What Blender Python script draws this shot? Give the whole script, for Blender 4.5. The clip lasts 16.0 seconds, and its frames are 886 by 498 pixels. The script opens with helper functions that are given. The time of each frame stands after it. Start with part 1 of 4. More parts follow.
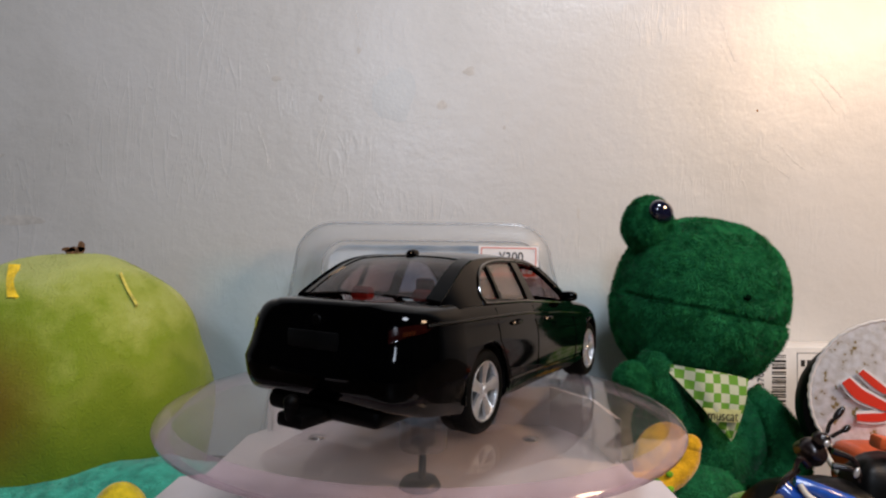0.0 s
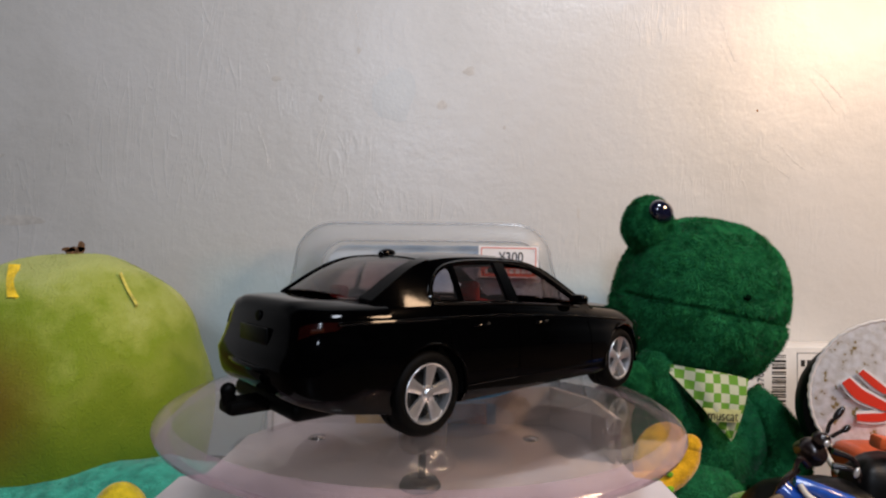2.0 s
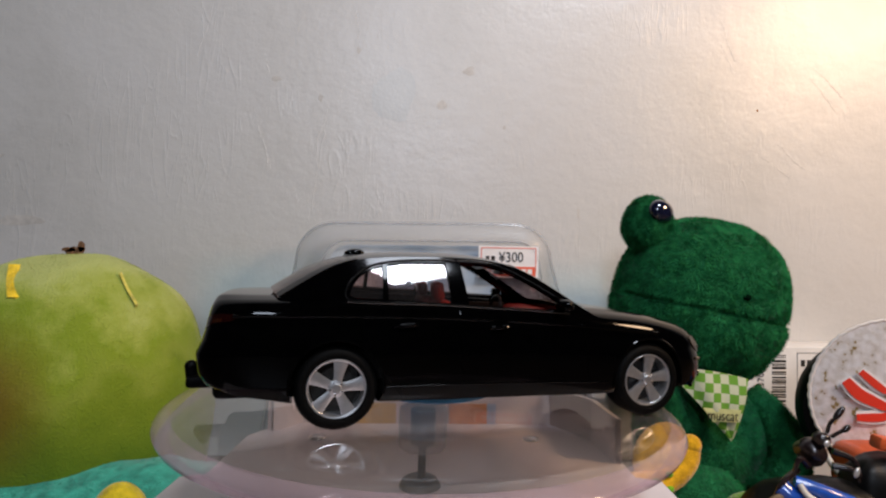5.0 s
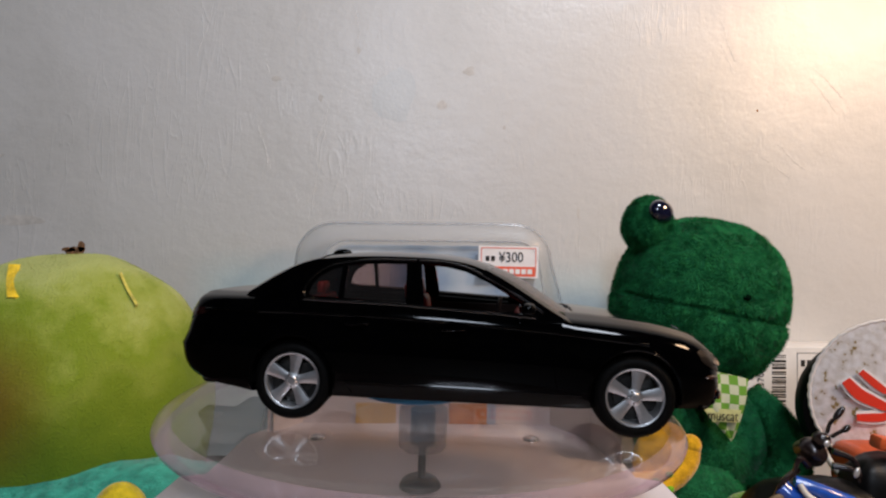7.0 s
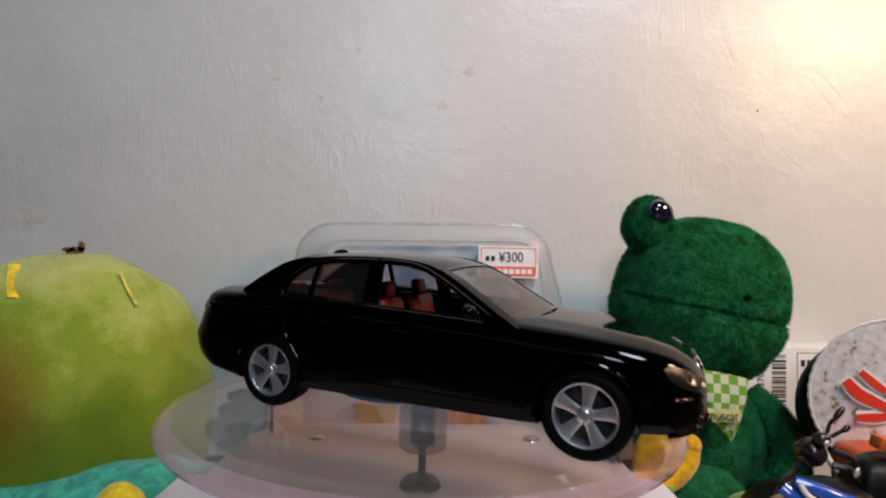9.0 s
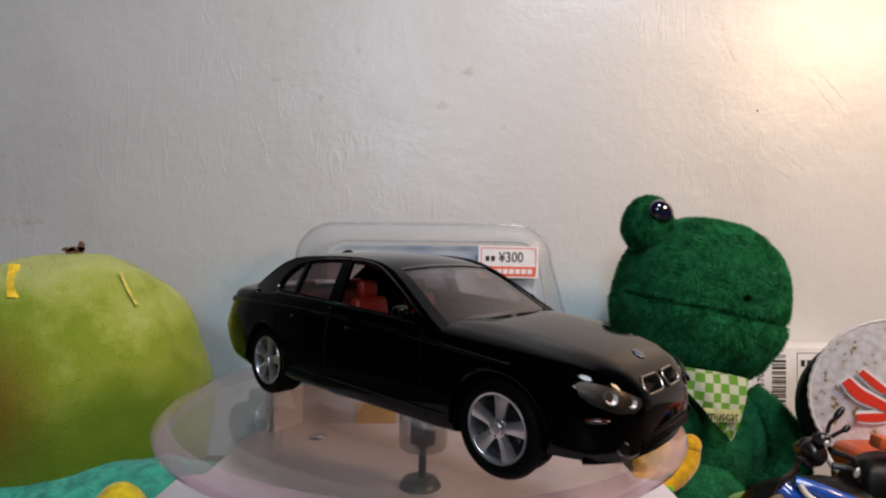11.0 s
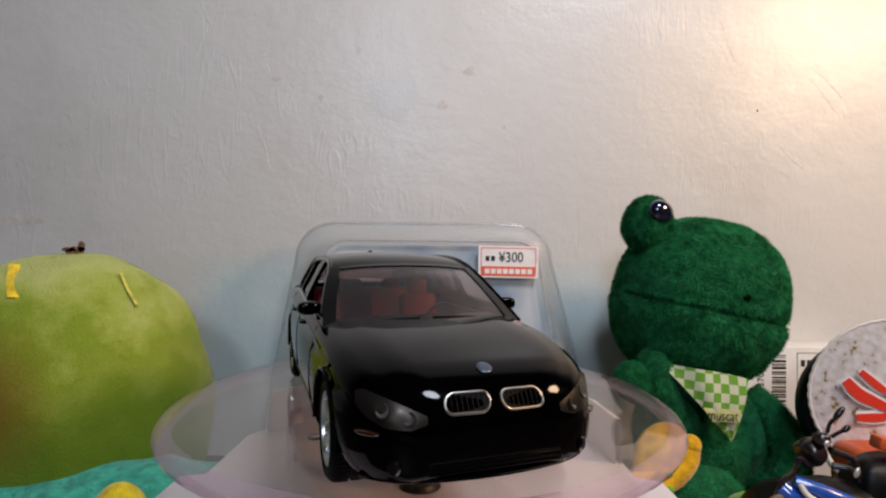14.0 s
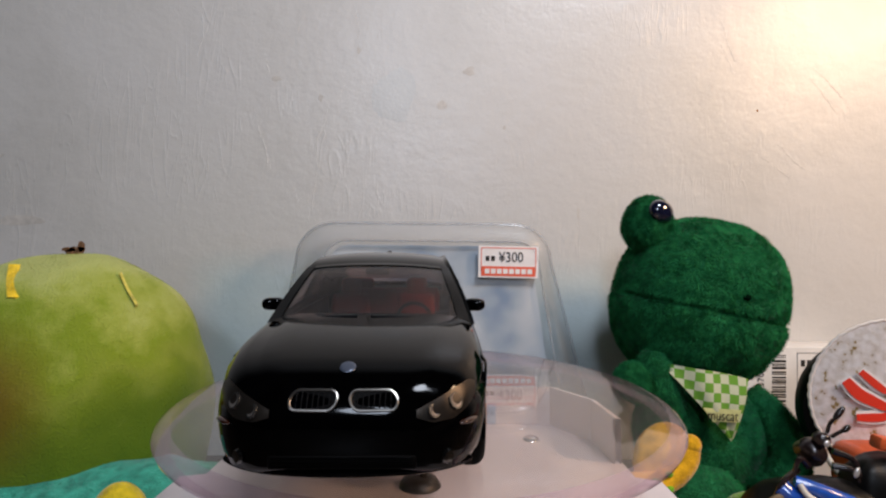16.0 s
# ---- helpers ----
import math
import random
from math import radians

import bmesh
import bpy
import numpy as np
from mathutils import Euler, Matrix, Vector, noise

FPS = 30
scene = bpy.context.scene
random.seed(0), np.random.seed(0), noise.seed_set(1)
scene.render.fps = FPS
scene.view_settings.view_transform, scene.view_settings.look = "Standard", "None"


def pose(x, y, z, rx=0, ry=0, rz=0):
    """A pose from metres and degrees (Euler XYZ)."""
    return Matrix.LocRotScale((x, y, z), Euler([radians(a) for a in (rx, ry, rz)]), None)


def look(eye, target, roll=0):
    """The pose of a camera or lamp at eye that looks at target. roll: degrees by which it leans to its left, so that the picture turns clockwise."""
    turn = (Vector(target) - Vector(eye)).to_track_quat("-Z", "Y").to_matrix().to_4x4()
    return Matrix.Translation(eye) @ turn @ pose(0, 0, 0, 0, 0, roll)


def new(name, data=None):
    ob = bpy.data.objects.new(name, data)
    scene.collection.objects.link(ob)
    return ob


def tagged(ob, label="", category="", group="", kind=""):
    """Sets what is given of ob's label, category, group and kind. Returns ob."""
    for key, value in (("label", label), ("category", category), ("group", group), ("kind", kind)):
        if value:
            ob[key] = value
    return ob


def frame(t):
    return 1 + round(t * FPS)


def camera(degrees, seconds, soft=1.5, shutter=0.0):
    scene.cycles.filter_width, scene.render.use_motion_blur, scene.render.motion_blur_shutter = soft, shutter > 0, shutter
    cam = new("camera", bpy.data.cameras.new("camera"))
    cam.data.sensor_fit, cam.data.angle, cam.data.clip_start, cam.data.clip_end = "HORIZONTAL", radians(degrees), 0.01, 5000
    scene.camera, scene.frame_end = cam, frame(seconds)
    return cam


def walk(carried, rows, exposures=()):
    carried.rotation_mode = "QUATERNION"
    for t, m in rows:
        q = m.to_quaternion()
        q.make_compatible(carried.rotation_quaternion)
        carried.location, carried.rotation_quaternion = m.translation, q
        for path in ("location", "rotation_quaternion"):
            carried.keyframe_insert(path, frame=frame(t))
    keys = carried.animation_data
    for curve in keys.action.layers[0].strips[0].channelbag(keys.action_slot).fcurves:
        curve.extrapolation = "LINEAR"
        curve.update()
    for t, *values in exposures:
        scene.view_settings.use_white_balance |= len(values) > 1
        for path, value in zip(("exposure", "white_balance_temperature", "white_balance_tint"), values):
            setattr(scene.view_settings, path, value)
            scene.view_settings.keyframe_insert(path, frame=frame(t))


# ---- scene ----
# ---------------------------------------------------------------- camera
EYE = (0.00533, -0.13637, 0.03331)
cam = camera(79.5, 16.0, soft=2.2)
LOOK = look(EYE, (0.00533, -0.13637 + 0.99990, 0.03331 + 0.01390), 0.53)
walk(cam, [(0.0, LOOK), (16.0, LOOK)])


# ---------------------------------------------------------------- light
world = bpy.data.worlds.new("room_dark")
world.use_nodes = True
world.node_tree.nodes["Background"].inputs[0].default_value = (0.55, 0.6, 0.7, 1)
world.node_tree.nodes["Background"].inputs[1].default_value = 0.01
scene.world = world
scene.view_settings.exposure = 0.0


def area_lamp(name, eye, target, size, watts, colour):
    data = bpy.data.lights.new(name, "AREA")
    data.shape, data.size, data.energy, data.color = "DISK", size, watts, colour
    ob = new(name, data)
    ob.matrix_world = look(eye, target)
    return ob


# a cool ceiling light above, a cool tube across the room and a warm desk bulb high beside the wall
area_lamp("ceiling_light", (0.25, -0.40, 0.70), (0.0, 0.12, 0.03), 0.19, 4.5, (0.89, 0.96, 1.09))
area_lamp("room_tube", (-0.06, -0.88, 0.46), (0.0, 0.12, 0.06), 0.16, 2.1, (0.84, 0.95, 1.13))
area_lamp("desk_bulb", (0.41, -0.13, 0.28), (0.18, 0.15, 0.08), 0.10, 1.7, (1.0, 0.67, 0.42))

# ---------------------------------------------------------------- materials
MM = 0.001


def mat(name, colour, rough=0.5, metal=0.0, spec=0.5, trans=0.0, ior=1.45, coat=0.0, alpha=1.0, sheen=0.0):
    m = bpy.data.materials.new(name)
    m.use_nodes = True
    b = m.node_tree.nodes["Principled BSDF"]
    b.inputs["Base Color"].default_value = (*colour, 1)
    b.inputs["Roughness"].default_value = rough
    b.inputs["Metallic"].default_value = metal
    b.inputs["Specular IOR Level"].default_value = spec
    b.inputs["Transmission Weight"].default_value = trans
    b.inputs["IOR"].default_value = ior
    b.inputs["Coat Weight"].default_value = coat
    b.inputs["Coat Roughness"].default_value = 0.03
    b.inputs["Alpha"].default_value = alpha
    b.inputs["Sheen Weight"].default_value = sheen
    b.inputs["Sheen Roughness"].default_value = 0.4
    return m


def node(m, kind, **values):
    n = m.node_tree.nodes.new(kind)
    for k, v in values.items():
        n.inputs[k.replace("_", " ")].default_value = v
    return n


def link(m, a, ai, b, bi):
    m.node_tree.links.new(a.outputs[ai], b.inputs[bi])


def ramp(m, source, out, stops):
    r = m.node_tree.nodes.new("ShaderNodeValToRGB")
    e = r.color_ramp.elements
    while len(e) < len(stops):
        e.new(0.5)
    for el, (p, c) in zip(e, stops):
        el.position, el.color = p, (*c, 1)
    link(m, source, out, r, 0)
    return r


def vary(m, scale, amount, bump=0.0, detail=4.0, fine=0.0, fine_scale=0.0, rough_var=0.0):
    """Mottles the base colour at two scales and adds relief; scales are per metre."""
    nt = m.node_tree
    b = nt.nodes["Principled BSDF"]
    tc = nt.nodes.new("ShaderNodeTexCoord")
    n1 = node(m, "ShaderNodeTexNoise", Scale=scale, Detail=detail)
    link(m, tc, "Object", n1, "Vector")
    c = b.inputs["Base Color"].default_value[:3]
    lo = tuple(max(0, x * (1 - amount)) for x in c)
    hi = tuple(min(1, x * (1 + amount)) for x in c)
    r1 = ramp(m, n1, 0, [(0.3, lo), (0.7, hi)])
    link(m, r1, 0, b, "Base Color")
    if rough_var:
        rr = b.inputs["Roughness"].default_value
        r2 = ramp(m, n1, 0, [(0.3, (rr - rough_var,) * 3), (0.7, (rr + rough_var,) * 3)])
        link(m, r2, 0, b, "Roughness")
    if bump:
        n2 = node(m, "ShaderNodeTexNoise", Scale=fine_scale or scale * 12, Detail=3.0)
        link(m, tc, "Object", n2, "Vector")
        bp = node(m, "ShaderNodeBump", Strength=bump, Distance=fine or 0.0004)
        link(m, n2, 0, bp, "Height")
        link(m, bp, 0, b, "Normal")
    return m


PAINT = vary(mat("black_car_paint", (0.0005, 0.0005, 0.0006), 0.06, spec=0.15), 300, 0.3, 0.012, fine_scale=500)
TRIM = mat("polished_black_trim", (0.002, 0.002, 0.002), 0.10, spec=0.5, coat=0.6)
BLACK = vary(mat("black_plastic", (0.0022, 0.0022, 0.0022), 0.4, spec=0.2), 500, 0.3, 0.1)
RUBBER = vary(mat("tyre_rubber", (0.0012, 0.0011, 0.001), 0.6, spec=0.08), 600, 0.3, 0.2)
SILVER = vary(mat("silver_rim", (0.62, 0.625, 0.64), 0.31, metal=0.9), 500, 0.12, 0.05)
CHROME = mat("chrome", (0.30, 0.28, 0.26), 0.30, metal=1.0)
DARKMETAL = vary(mat("dark_metal", (0.05, 0.048, 0.046), 0.4, metal=0.7), 400, 0.3, 0.1)
REDSEAT = vary(mat("red_interior_plastic", (0.30, 0.018, 0.010), 0.45), 400, 0.2, 0.1)


def clear(name, tint, gloss=1.45, rough=0.03, haze=0.0, haze_colour=(0.8, 0.8, 0.8)):
    """Clear plastic: what lies behind it, tinted, under a gloss that grows towards grazing, with a little haze."""
    m = bpy.data.materials.new(name)
    m.use_nodes = True
    nt = m.node_tree
    nt.nodes.remove(nt.nodes["Principled BSDF"])
    tr = node(m, "ShaderNodeBsdfTransparent", Color=(*tint, 1))
    gl = node(m, "ShaderNodeBsdfGlossy", Roughness=rough)
    lw = node(m, "ShaderNodeLayerWeight", Blend=0.5)
    pw = nt.nodes.new("ShaderNodeMath")
    pw.operation = "POWER"
    link(m, lw, "Facing", pw, 0)
    pw.inputs[1].default_value = 4.0
    fr = nt.nodes.new("ShaderNodeMath")
    fr.operation = "MULTIPLY_ADD"
    link(m, pw, 0, fr, 0)
    f0 = ((gloss - 1) / (gloss + 1)) ** 2
    fr.inputs[1].default_value, fr.inputs[2].default_value = 0.75, f0
    mx = nt.nodes.new("ShaderNodeMixShader")
    out = nt.nodes["Material Output"]
    base = tr
    if haze:
        df = node(m, "ShaderNodeBsdfDiffuse", Color=(*haze_colour, 1))
        tc = nt.nodes.new("ShaderNodeTexCoord")
        nz = node(m, "ShaderNodeTexNoise", Scale=60.0, Detail=5.0)
        link(m, tc, "Object", nz, "Vector")
        rm = ramp(m, nz, 0, [(0.3, (haze * 0.7,) * 3), (0.75, (haze * 1.3,) * 3)])
        base = nt.nodes.new("ShaderNodeMixShader")
        link(m, rm, 0, base, 0)
        nt.links.new(tr.outputs[0], base.inputs[1])
        nt.links.new(df.outputs[0], base.inputs[2])
    link(m, fr, 0, mx, 0)
    nt.links.new(base.outputs[0], mx.inputs[1])
    nt.links.new(gl.outputs[0], mx.inputs[2])
    nt.links.new(mx.outputs[0], out.inputs[0])
    return m


CARGLASS = clear("clear_window_plastic", (0.80, 0.72, 0.71), 1.52, haze=0.006)
SCREEN = clear("tinted_screen_plastic", (0.62, 0.53, 0.52), 1.36, haze=0.006)
LENS = mat("headlight_lens", (0.05, 0.041, 0.034), 0.34, metal=0.85, coat=0.06)
GRILLE = mat("dark_grille_plastic", (0.0012, 0.0009, 0.0008), 0.5, spec=0.08)
AMBER = mat("amber_lens", (0.025, 0.006, 0.002), 0.15, coat=0.4)
TAILRED = mat("tail_light_red", (0.010, 0.0015, 0.0012), 0.10, coat=0.6)
ACRYLIC = clear("clear_acrylic", (0.94, 0.905, 0.885), 1.45, 0.02, 0.03, (0.78, 0.74, 0.70))
RIMCLEAR = clear("acrylic_edge", (0.84, 0.74, 0.79), 1.5, 0.08, 0.22, (0.60, 0.46, 0.49))
HUBCLEAR = clear("clear_hub_plastic", (0.78, 0.74, 0.71), 1.5, 0.08, 0.2)
BLISTER = clear("clear_blister_plastic", (0.95, 0.955, 0.96), 1.5, 0.14, 0.06, (0.8, 0.82, 0.85))
BLISTEREDGE = clear("blister_edge_plastic", (0.82, 0.83, 0.84), 1.7, 0.16, 0.24, (0.82, 0.83, 0.84))
BLISTERSIDE = clear("blister_side_plastic", (0.84, 0.85, 0.86), 1.9, 0.11, 0.20, (0.64, 0.64, 0.64))
BLUEPAD = vary(mat("blue_pad", (0.015, 0.14, 0.28), 0.5), 300, 0.2, 0.1)
BASEWHITE = vary(mat("white_base_plastic", (0.62, 0.56, 0.565), 0.4), 60, 0.06, 0.05, rough_var=0.1)
BOWL = mat("lamp_bowl", (0.20, 0.17, 0.15), 0.35, metal=0.7)
STEEL = mat("screw_steel", (0.6, 0.6, 0.6), 0.25, metal=1.0)


# ---------------------------------------------------------------- mesh helpers (millimetres in, metres out)
def part(name, bm, material, parent=None, label="", smooth=True, kind="", angle=35):
    bm.normal_update()
    me = bpy.data.meshes.new(name)
    bmesh.ops.transform(bm, matrix=Matrix.Diagonal((MM, MM, MM, 1)), verts=bm.verts)
    bm.to_mesh(me)
    bm.free()
    for m in material if isinstance(material, (list, tuple)) else [material]:
        me.materials.append(m)
    if smooth:
        me.shade_smooth()
        me.set_sharp_from_angle(angle=radians(angle))
    ob = new(name, me)
    if parent is not None:
        ob.parent = parent
    return tagged(ob, label=label, kind=kind)


def settle(thing):
    """Moves a thing's origin to the middle of its foot, leaving its parts in place."""
    pts = [o.matrix_basis @ Vector(c) for o in thing.children if o.type == "MESH" for c in o.bound_box]
    lo, hi = Vector(map(min, zip(*pts))), Vector(map(max, zip(*pts)))
    foot = Vector(((lo.x + hi.x) / 2, (lo.y + hi.y) / 2, lo.z))
    thing.location = thing.location + foot
    for o in thing.children:
        o.location = o.location - foot
    return thing


def empty(name, m=None):
    ob = new(name)
    ob.empty_display_size = 0.01
    if m is not None:
        ob.matrix_world = m
    return ob


def mm(x, y, z, rx=0, ry=0, rz=0):
    return pose(x * MM, y * MM, z * MM, rx, ry, rz)


def box(sx, sy, sz, at=(0, 0, 0), bevel=0.0, seg=2, turn=None):
    bm = bmesh.new()
    bmesh.ops.create_cube(bm, size=1, matrix=Matrix.Diagonal((sx, sy, sz, 1)))
    if bevel:
        bmesh.ops.bevel(bm, geom=bm.edges[:], offset=bevel, segments=seg, affect="EDGES", profile=0.5)
    m = Matrix.Translation(at)
    if turn is not None:
        m = m @ turn
    bmesh.ops.transform(bm, matrix=m, verts=bm.verts)
    return bm


def join(*bms):
    out = bmesh.new()
    for b in bms:
        me = bpy.data.meshes.new("tmp")
        b.to_mesh(me)
        b.free()
        out.from_mesh(me)
        bpy.data.meshes.remove(me)
    return out


def lathe(profile, seg=64, axis="Z", closed=False):
    """Turns a profile of (radius, height) round an axis."""
    bm = bmesh.new()
    rings = []
    for r, h in profile:
        if r < 1e-6:
            rings.append([bm.verts.new((0, 0, h))])
        else:
            rings.append([bm.verts.new((r * math.cos(2 * math.pi * i / seg), r * math.sin(2 * math.pi * i / seg), h)) for i in range(seg)])
    pairs = list(zip(rings, rings[1:]))
    if closed:
        pairs.append((rings[-1], rings[0]))
    for a, b in pairs:
        for i in range(seg):
            j = (i + 1) % seg
            if len(a) == 1 and len(b) == 1:
                continue
            if len(a) == 1:
                bm.faces.new((a[0], b[i], b[j]))
            elif len(b) == 1:
                bm.faces.new((a[i], a[j], b[0]))
            else:
                bm.faces.new((a[i], a[j], b[j], b[i]))
    bmesh.ops.recalc_face_normals(bm, faces=bm.faces[:])
    if axis == "Y":
        bmesh.ops.transform(bm, matrix=pose(0, 0, 0, -90, 0, 0), verts=bm.verts)
    if axis == "X":
        bmesh.ops.transform(bm, matrix=pose(0, 0, 0, 0, 90, 0), verts=bm.verts)
    return bm


def moved(bm, m):
    bmesh.ops.transform(bm, matrix=m, verts=bm.verts)
    return bm


def grid(rows, closed_u=False):
    """A skin over rows of points."""
    bm = bmesh.new()
    vs = [[bm.verts.new(p) for p in r] for r in rows]
    for a, b in zip(vs, vs[1:]):
        n = len(a)
        for i in range(n if closed_u else n - 1):
            j = (i + 1) % n
            bm.faces.new((a[i], a[j], b[j], b[i]))
    return bm


def thicken(bm, d):
    """Gives an open skin a thickness d, inwards."""
    bmesh.ops.recalc_face_normals(bm, faces=bm.faces[:])
    bmesh.ops.solidify(bm, geom=bm.faces[:], thickness=d)
    bmesh.ops.recalc_face_normals(bm, faces=bm.faces[:])
    return bm


def tube(points, r, seg=10, closed=False, taper=None):
    """A round rod along points."""
    pts = [Vector(p) for p in points]
    rows = []
    n = len(pts)
    for i, p in enumerate(pts):
        a = pts[(i - 1) % n] if (closed or i > 0) else p
        b = pts[(i + 1) % n] if (closed or i < n - 1) else p
        d = (b - a).normalized()
        u = d.orthogonal().normalized() if not rows else (last - d * last.dot(d)).normalized()
        last = u
        v = d.cross(u)
        k = r if taper is None else r * (taper[0] + (taper[1] - taper[0]) * i / (n - 1))
        rows.append([p + (u * math.cos(2 * math.pi * j / seg) + v * math.sin(2 * math.pi * j / seg)) * k for j in range(seg)])
    if closed:
        rows.append(rows[0])
    bm = grid(rows, True)
    if not closed:
        bm.verts.ensure_lookup_table()
        bm.faces.new([bm.verts[i] for i in range(seg)])
        m = len(bm.verts)
        bm.faces.new([bm.verts[i] for i in range(m - seg, m)])
    else:
        bmesh.ops.remove_doubles(bm, verts=bm.verts[:], dist=1e-5)
    bmesh.ops.recalc_face_normals(bm, faces=bm.faces[:])
    return bm


def interp(table, x):
    xs = [a for a, _ in table]
    return float(np.interp(x, xs, [b for _, b in table]))


def smoothed(points, n):
    """n points along a Catmull-Rom curve through the given ones."""
    p = [Vector(a) for a in points]
    p = [2 * p[0] - p[1]] + p + [2 * p[-1] - p[-2]]
    out = []
    for k in range(n):
        s = k / (n - 1) * (len(p) - 3)
        i = min(int(s), len(p) - 4)
        t = s - i
        a, b, c, d = p[i:i + 4]
        out.append(0.5 * (2 * b + (c - a) * t + (2 * a - 5 * b + 4 * c - d) * t * t + (3 * b - a - 3 * c + d) * t ** 3))
    return out


def flat_fill(outer, holes=()):
    """A flat sheet in x, y bounded by loops."""
    bm = bmesh.new()
    edges = []
    for loop in (outer, *holes):
        vs = [bm.verts.new((p[0], p[1], 0)) for p in loop]
        edges += [bm.edges.new((vs[i], vs[(i + 1) % len(vs)])) for i in range(len(vs))]
    bmesh.ops.triangle_fill(bm, edges=edges, use_beauty=True, use_dissolve=False)
    return bm


# ---------------------------------------------------------------- the turning
PIV = (23.01, 9.46)
AXIS = (0.0, -0.57)
TILT = pose(0, 0, 0, 0.167, 1.341, 0)
# seconds and degrees of turn
TURN = [(0.0, 58.69), (1.5, 46.50), (3.0, 33.11), (4.2, 22.06), (5.2, 12.72), (6.3, 2.40), (7.7, -10.77), (9.2, -24.90), (10.2, -34.12), (11.3, -44.26), (12.5, -55.65), (13.7, -67.17), (15.0, -79.22), (16.0, -88.59)]


def spin(degrees):
    return pose(0, 0, 0, 0, 0, degrees) @ TILT

# ---------------------------------------------------------------- setting


def wall_material():
    """Old glossy wall covering: fine grain, soft dents and long creases, with blotches."""
    m = mat("glossy_wall_covering", (0.55, 0.535, 0.51), 0.45, spec=0.85)
    nt = m.node_tree
    b = nt.nodes["Principled BSDF"]
    tc = nt.nodes.new("ShaderNodeTexCoord")
    big = node(m, "ShaderNodeTexNoise", Scale=9.0, Detail=6.0, Roughness=0.6)
    link(m, tc, "Object", big, "Vector")
    r1 = ramp(m, big, 0, [(0.3, (0.48, 0.465, 0.435)), (0.5, (0.55, 0.535, 0.51)), (0.7, (0.57, 0.56, 0.545))])
    # bluish area low on the wall, with a wandering edge
    sp = nt.nodes.new("ShaderNodeSeparateXYZ")
    link(m, tc, "Object", sp, 0)
    masks = []
    for axis, shift, at, end in ((2, 0.0, 0.022, 0.040), (0, 0.011, 0.102, 0.125)):
        off = node(m, "ShaderNodeMath")
        off.inputs[1].default_value = shift
        link(m, sp, axis, off, 0)
        ab = node(m, "ShaderNodeMath")
        ab.operation = "ABSOLUTE" if axis == 0 else "MAXIMUM"
        link(m, off, 0, ab, 0)
        ab.inputs[1].default_value = 0.0
        wob = node(m, "ShaderNodeMath")
        wob.operation = "MULTIPLY_ADD"
        link(m, big, 0, wob, 0)
        wob.inputs[1].default_value = 0.03
        link(m, ab, 0, wob, 2)
        masks.append(ramp(m, wob, 0, [(at + 0.012, (1,) * 3), (end + 0.012, (0,) * 3)]))
    both = node(m, "ShaderNodeMath")
    both.operation = "MULTIPLY"
    link(m, masks[0], 0, both, 0)
    link(m, masks[1], 0, both, 1)
    mix = node(m, "ShaderNodeMix")
    mix.data_type = "RGBA"
    link(m, both, 0, mix, 0)
    link(m, r1, 0, mix, 6)
    mix.inputs[7].default_value = (0.47, 0.53, 0.535, 1)
    link(m, mix, 2, b, "Base Color")
    r2 = ramp(m, big, 0, [(0.3, (0.44,) * 3), (0.7, (0.34,) * 3)])
    link(m, r2, 0, b, "Roughness")
    grain = node(m, "ShaderNodeTexNoise", Scale=900.0, Detail=4.0, Roughness=0.7)
    link(m, tc, "Object", grain, "Vector")
    dent = node(m, "ShaderNodeTexNoise", Scale=85.0, Detail=3.0, Roughness=0.55)
    link(m, tc, "Object", dent, "Vector")
    mp = node(m, "ShaderNodeMapping", Scale=(1.0, 1.0, 0.16), Rotation=(0, radians(14), 0))
    link(m, tc, "Object", mp, "Vector")
    vo = node(m, "ShaderNodeTexNoise", Scale=70.0, Detail=2.0, Distortion=2.6)
    link(m, mp, 0, vo, "Vector")
    rc = ramp(m, vo, 0, [(0.45, (0, 0, 0)), (0.495, (1, 1, 1)), (0.54, (0, 0, 0))])
    gate = node(m, "ShaderNodeTexNoise", Scale=24.0, Detail=2.0)
    link(m, tc, "Object", gate, "Vector")
    rg = ramp(m, gate, 0, [(0.52, (0, 0, 0)), (0.62, (1, 1, 1))])
    cr = nt.nodes.new("ShaderNodeMath")
    cr.operation = "MULTIPLY"
    link(m, rc, 0, cr, 0)
    link(m, rg, 0, cr, 1)
    b0 = node(m, "ShaderNodeBump", Strength=0.30, Distance=0.0002)
    link(m, grain, 0, b0, "Height")
    emb = node(m, "ShaderNodeTexNoise", Scale=620.0, Detail=3.0, Roughness=0.6)
    link(m, tc, "Object", emb, "Vector")
    b1 = node(m, "ShaderNodeBump", Strength=0.17, Distance=0.0004)
    link(m, emb, 0, b1, "Height")
    link(m, b0, 0, b1, "Normal")
    b2 = node(m, "ShaderNodeBump", Strength=0.30, Distance=0.0012)
    link(m, dent, 0, b2, "Height")
    link(m, b1, 0, b2, "Normal")
    b3 = node(m, "ShaderNodeBump", Strength=0.14, Distance=0.0007)
    link(m, cr, 0, b3, "Height")
    link(m, b2, 0, b3, "Normal")
    link(m, b3, 0, b, "Normal")
    return m


WALL = wall_material()
TABLE = vary(mat("dark_table_top", (0.05, 0.035, 0.025), 0.4), 30, 0.4, 0.1)
# unseen room shell, its colour darkened to stand in for an unlit room
ROOM = vary(mat("dim_room_wall", (0.06, 0.05, 0.043), 0.7), 3, 0.2, 0.1)


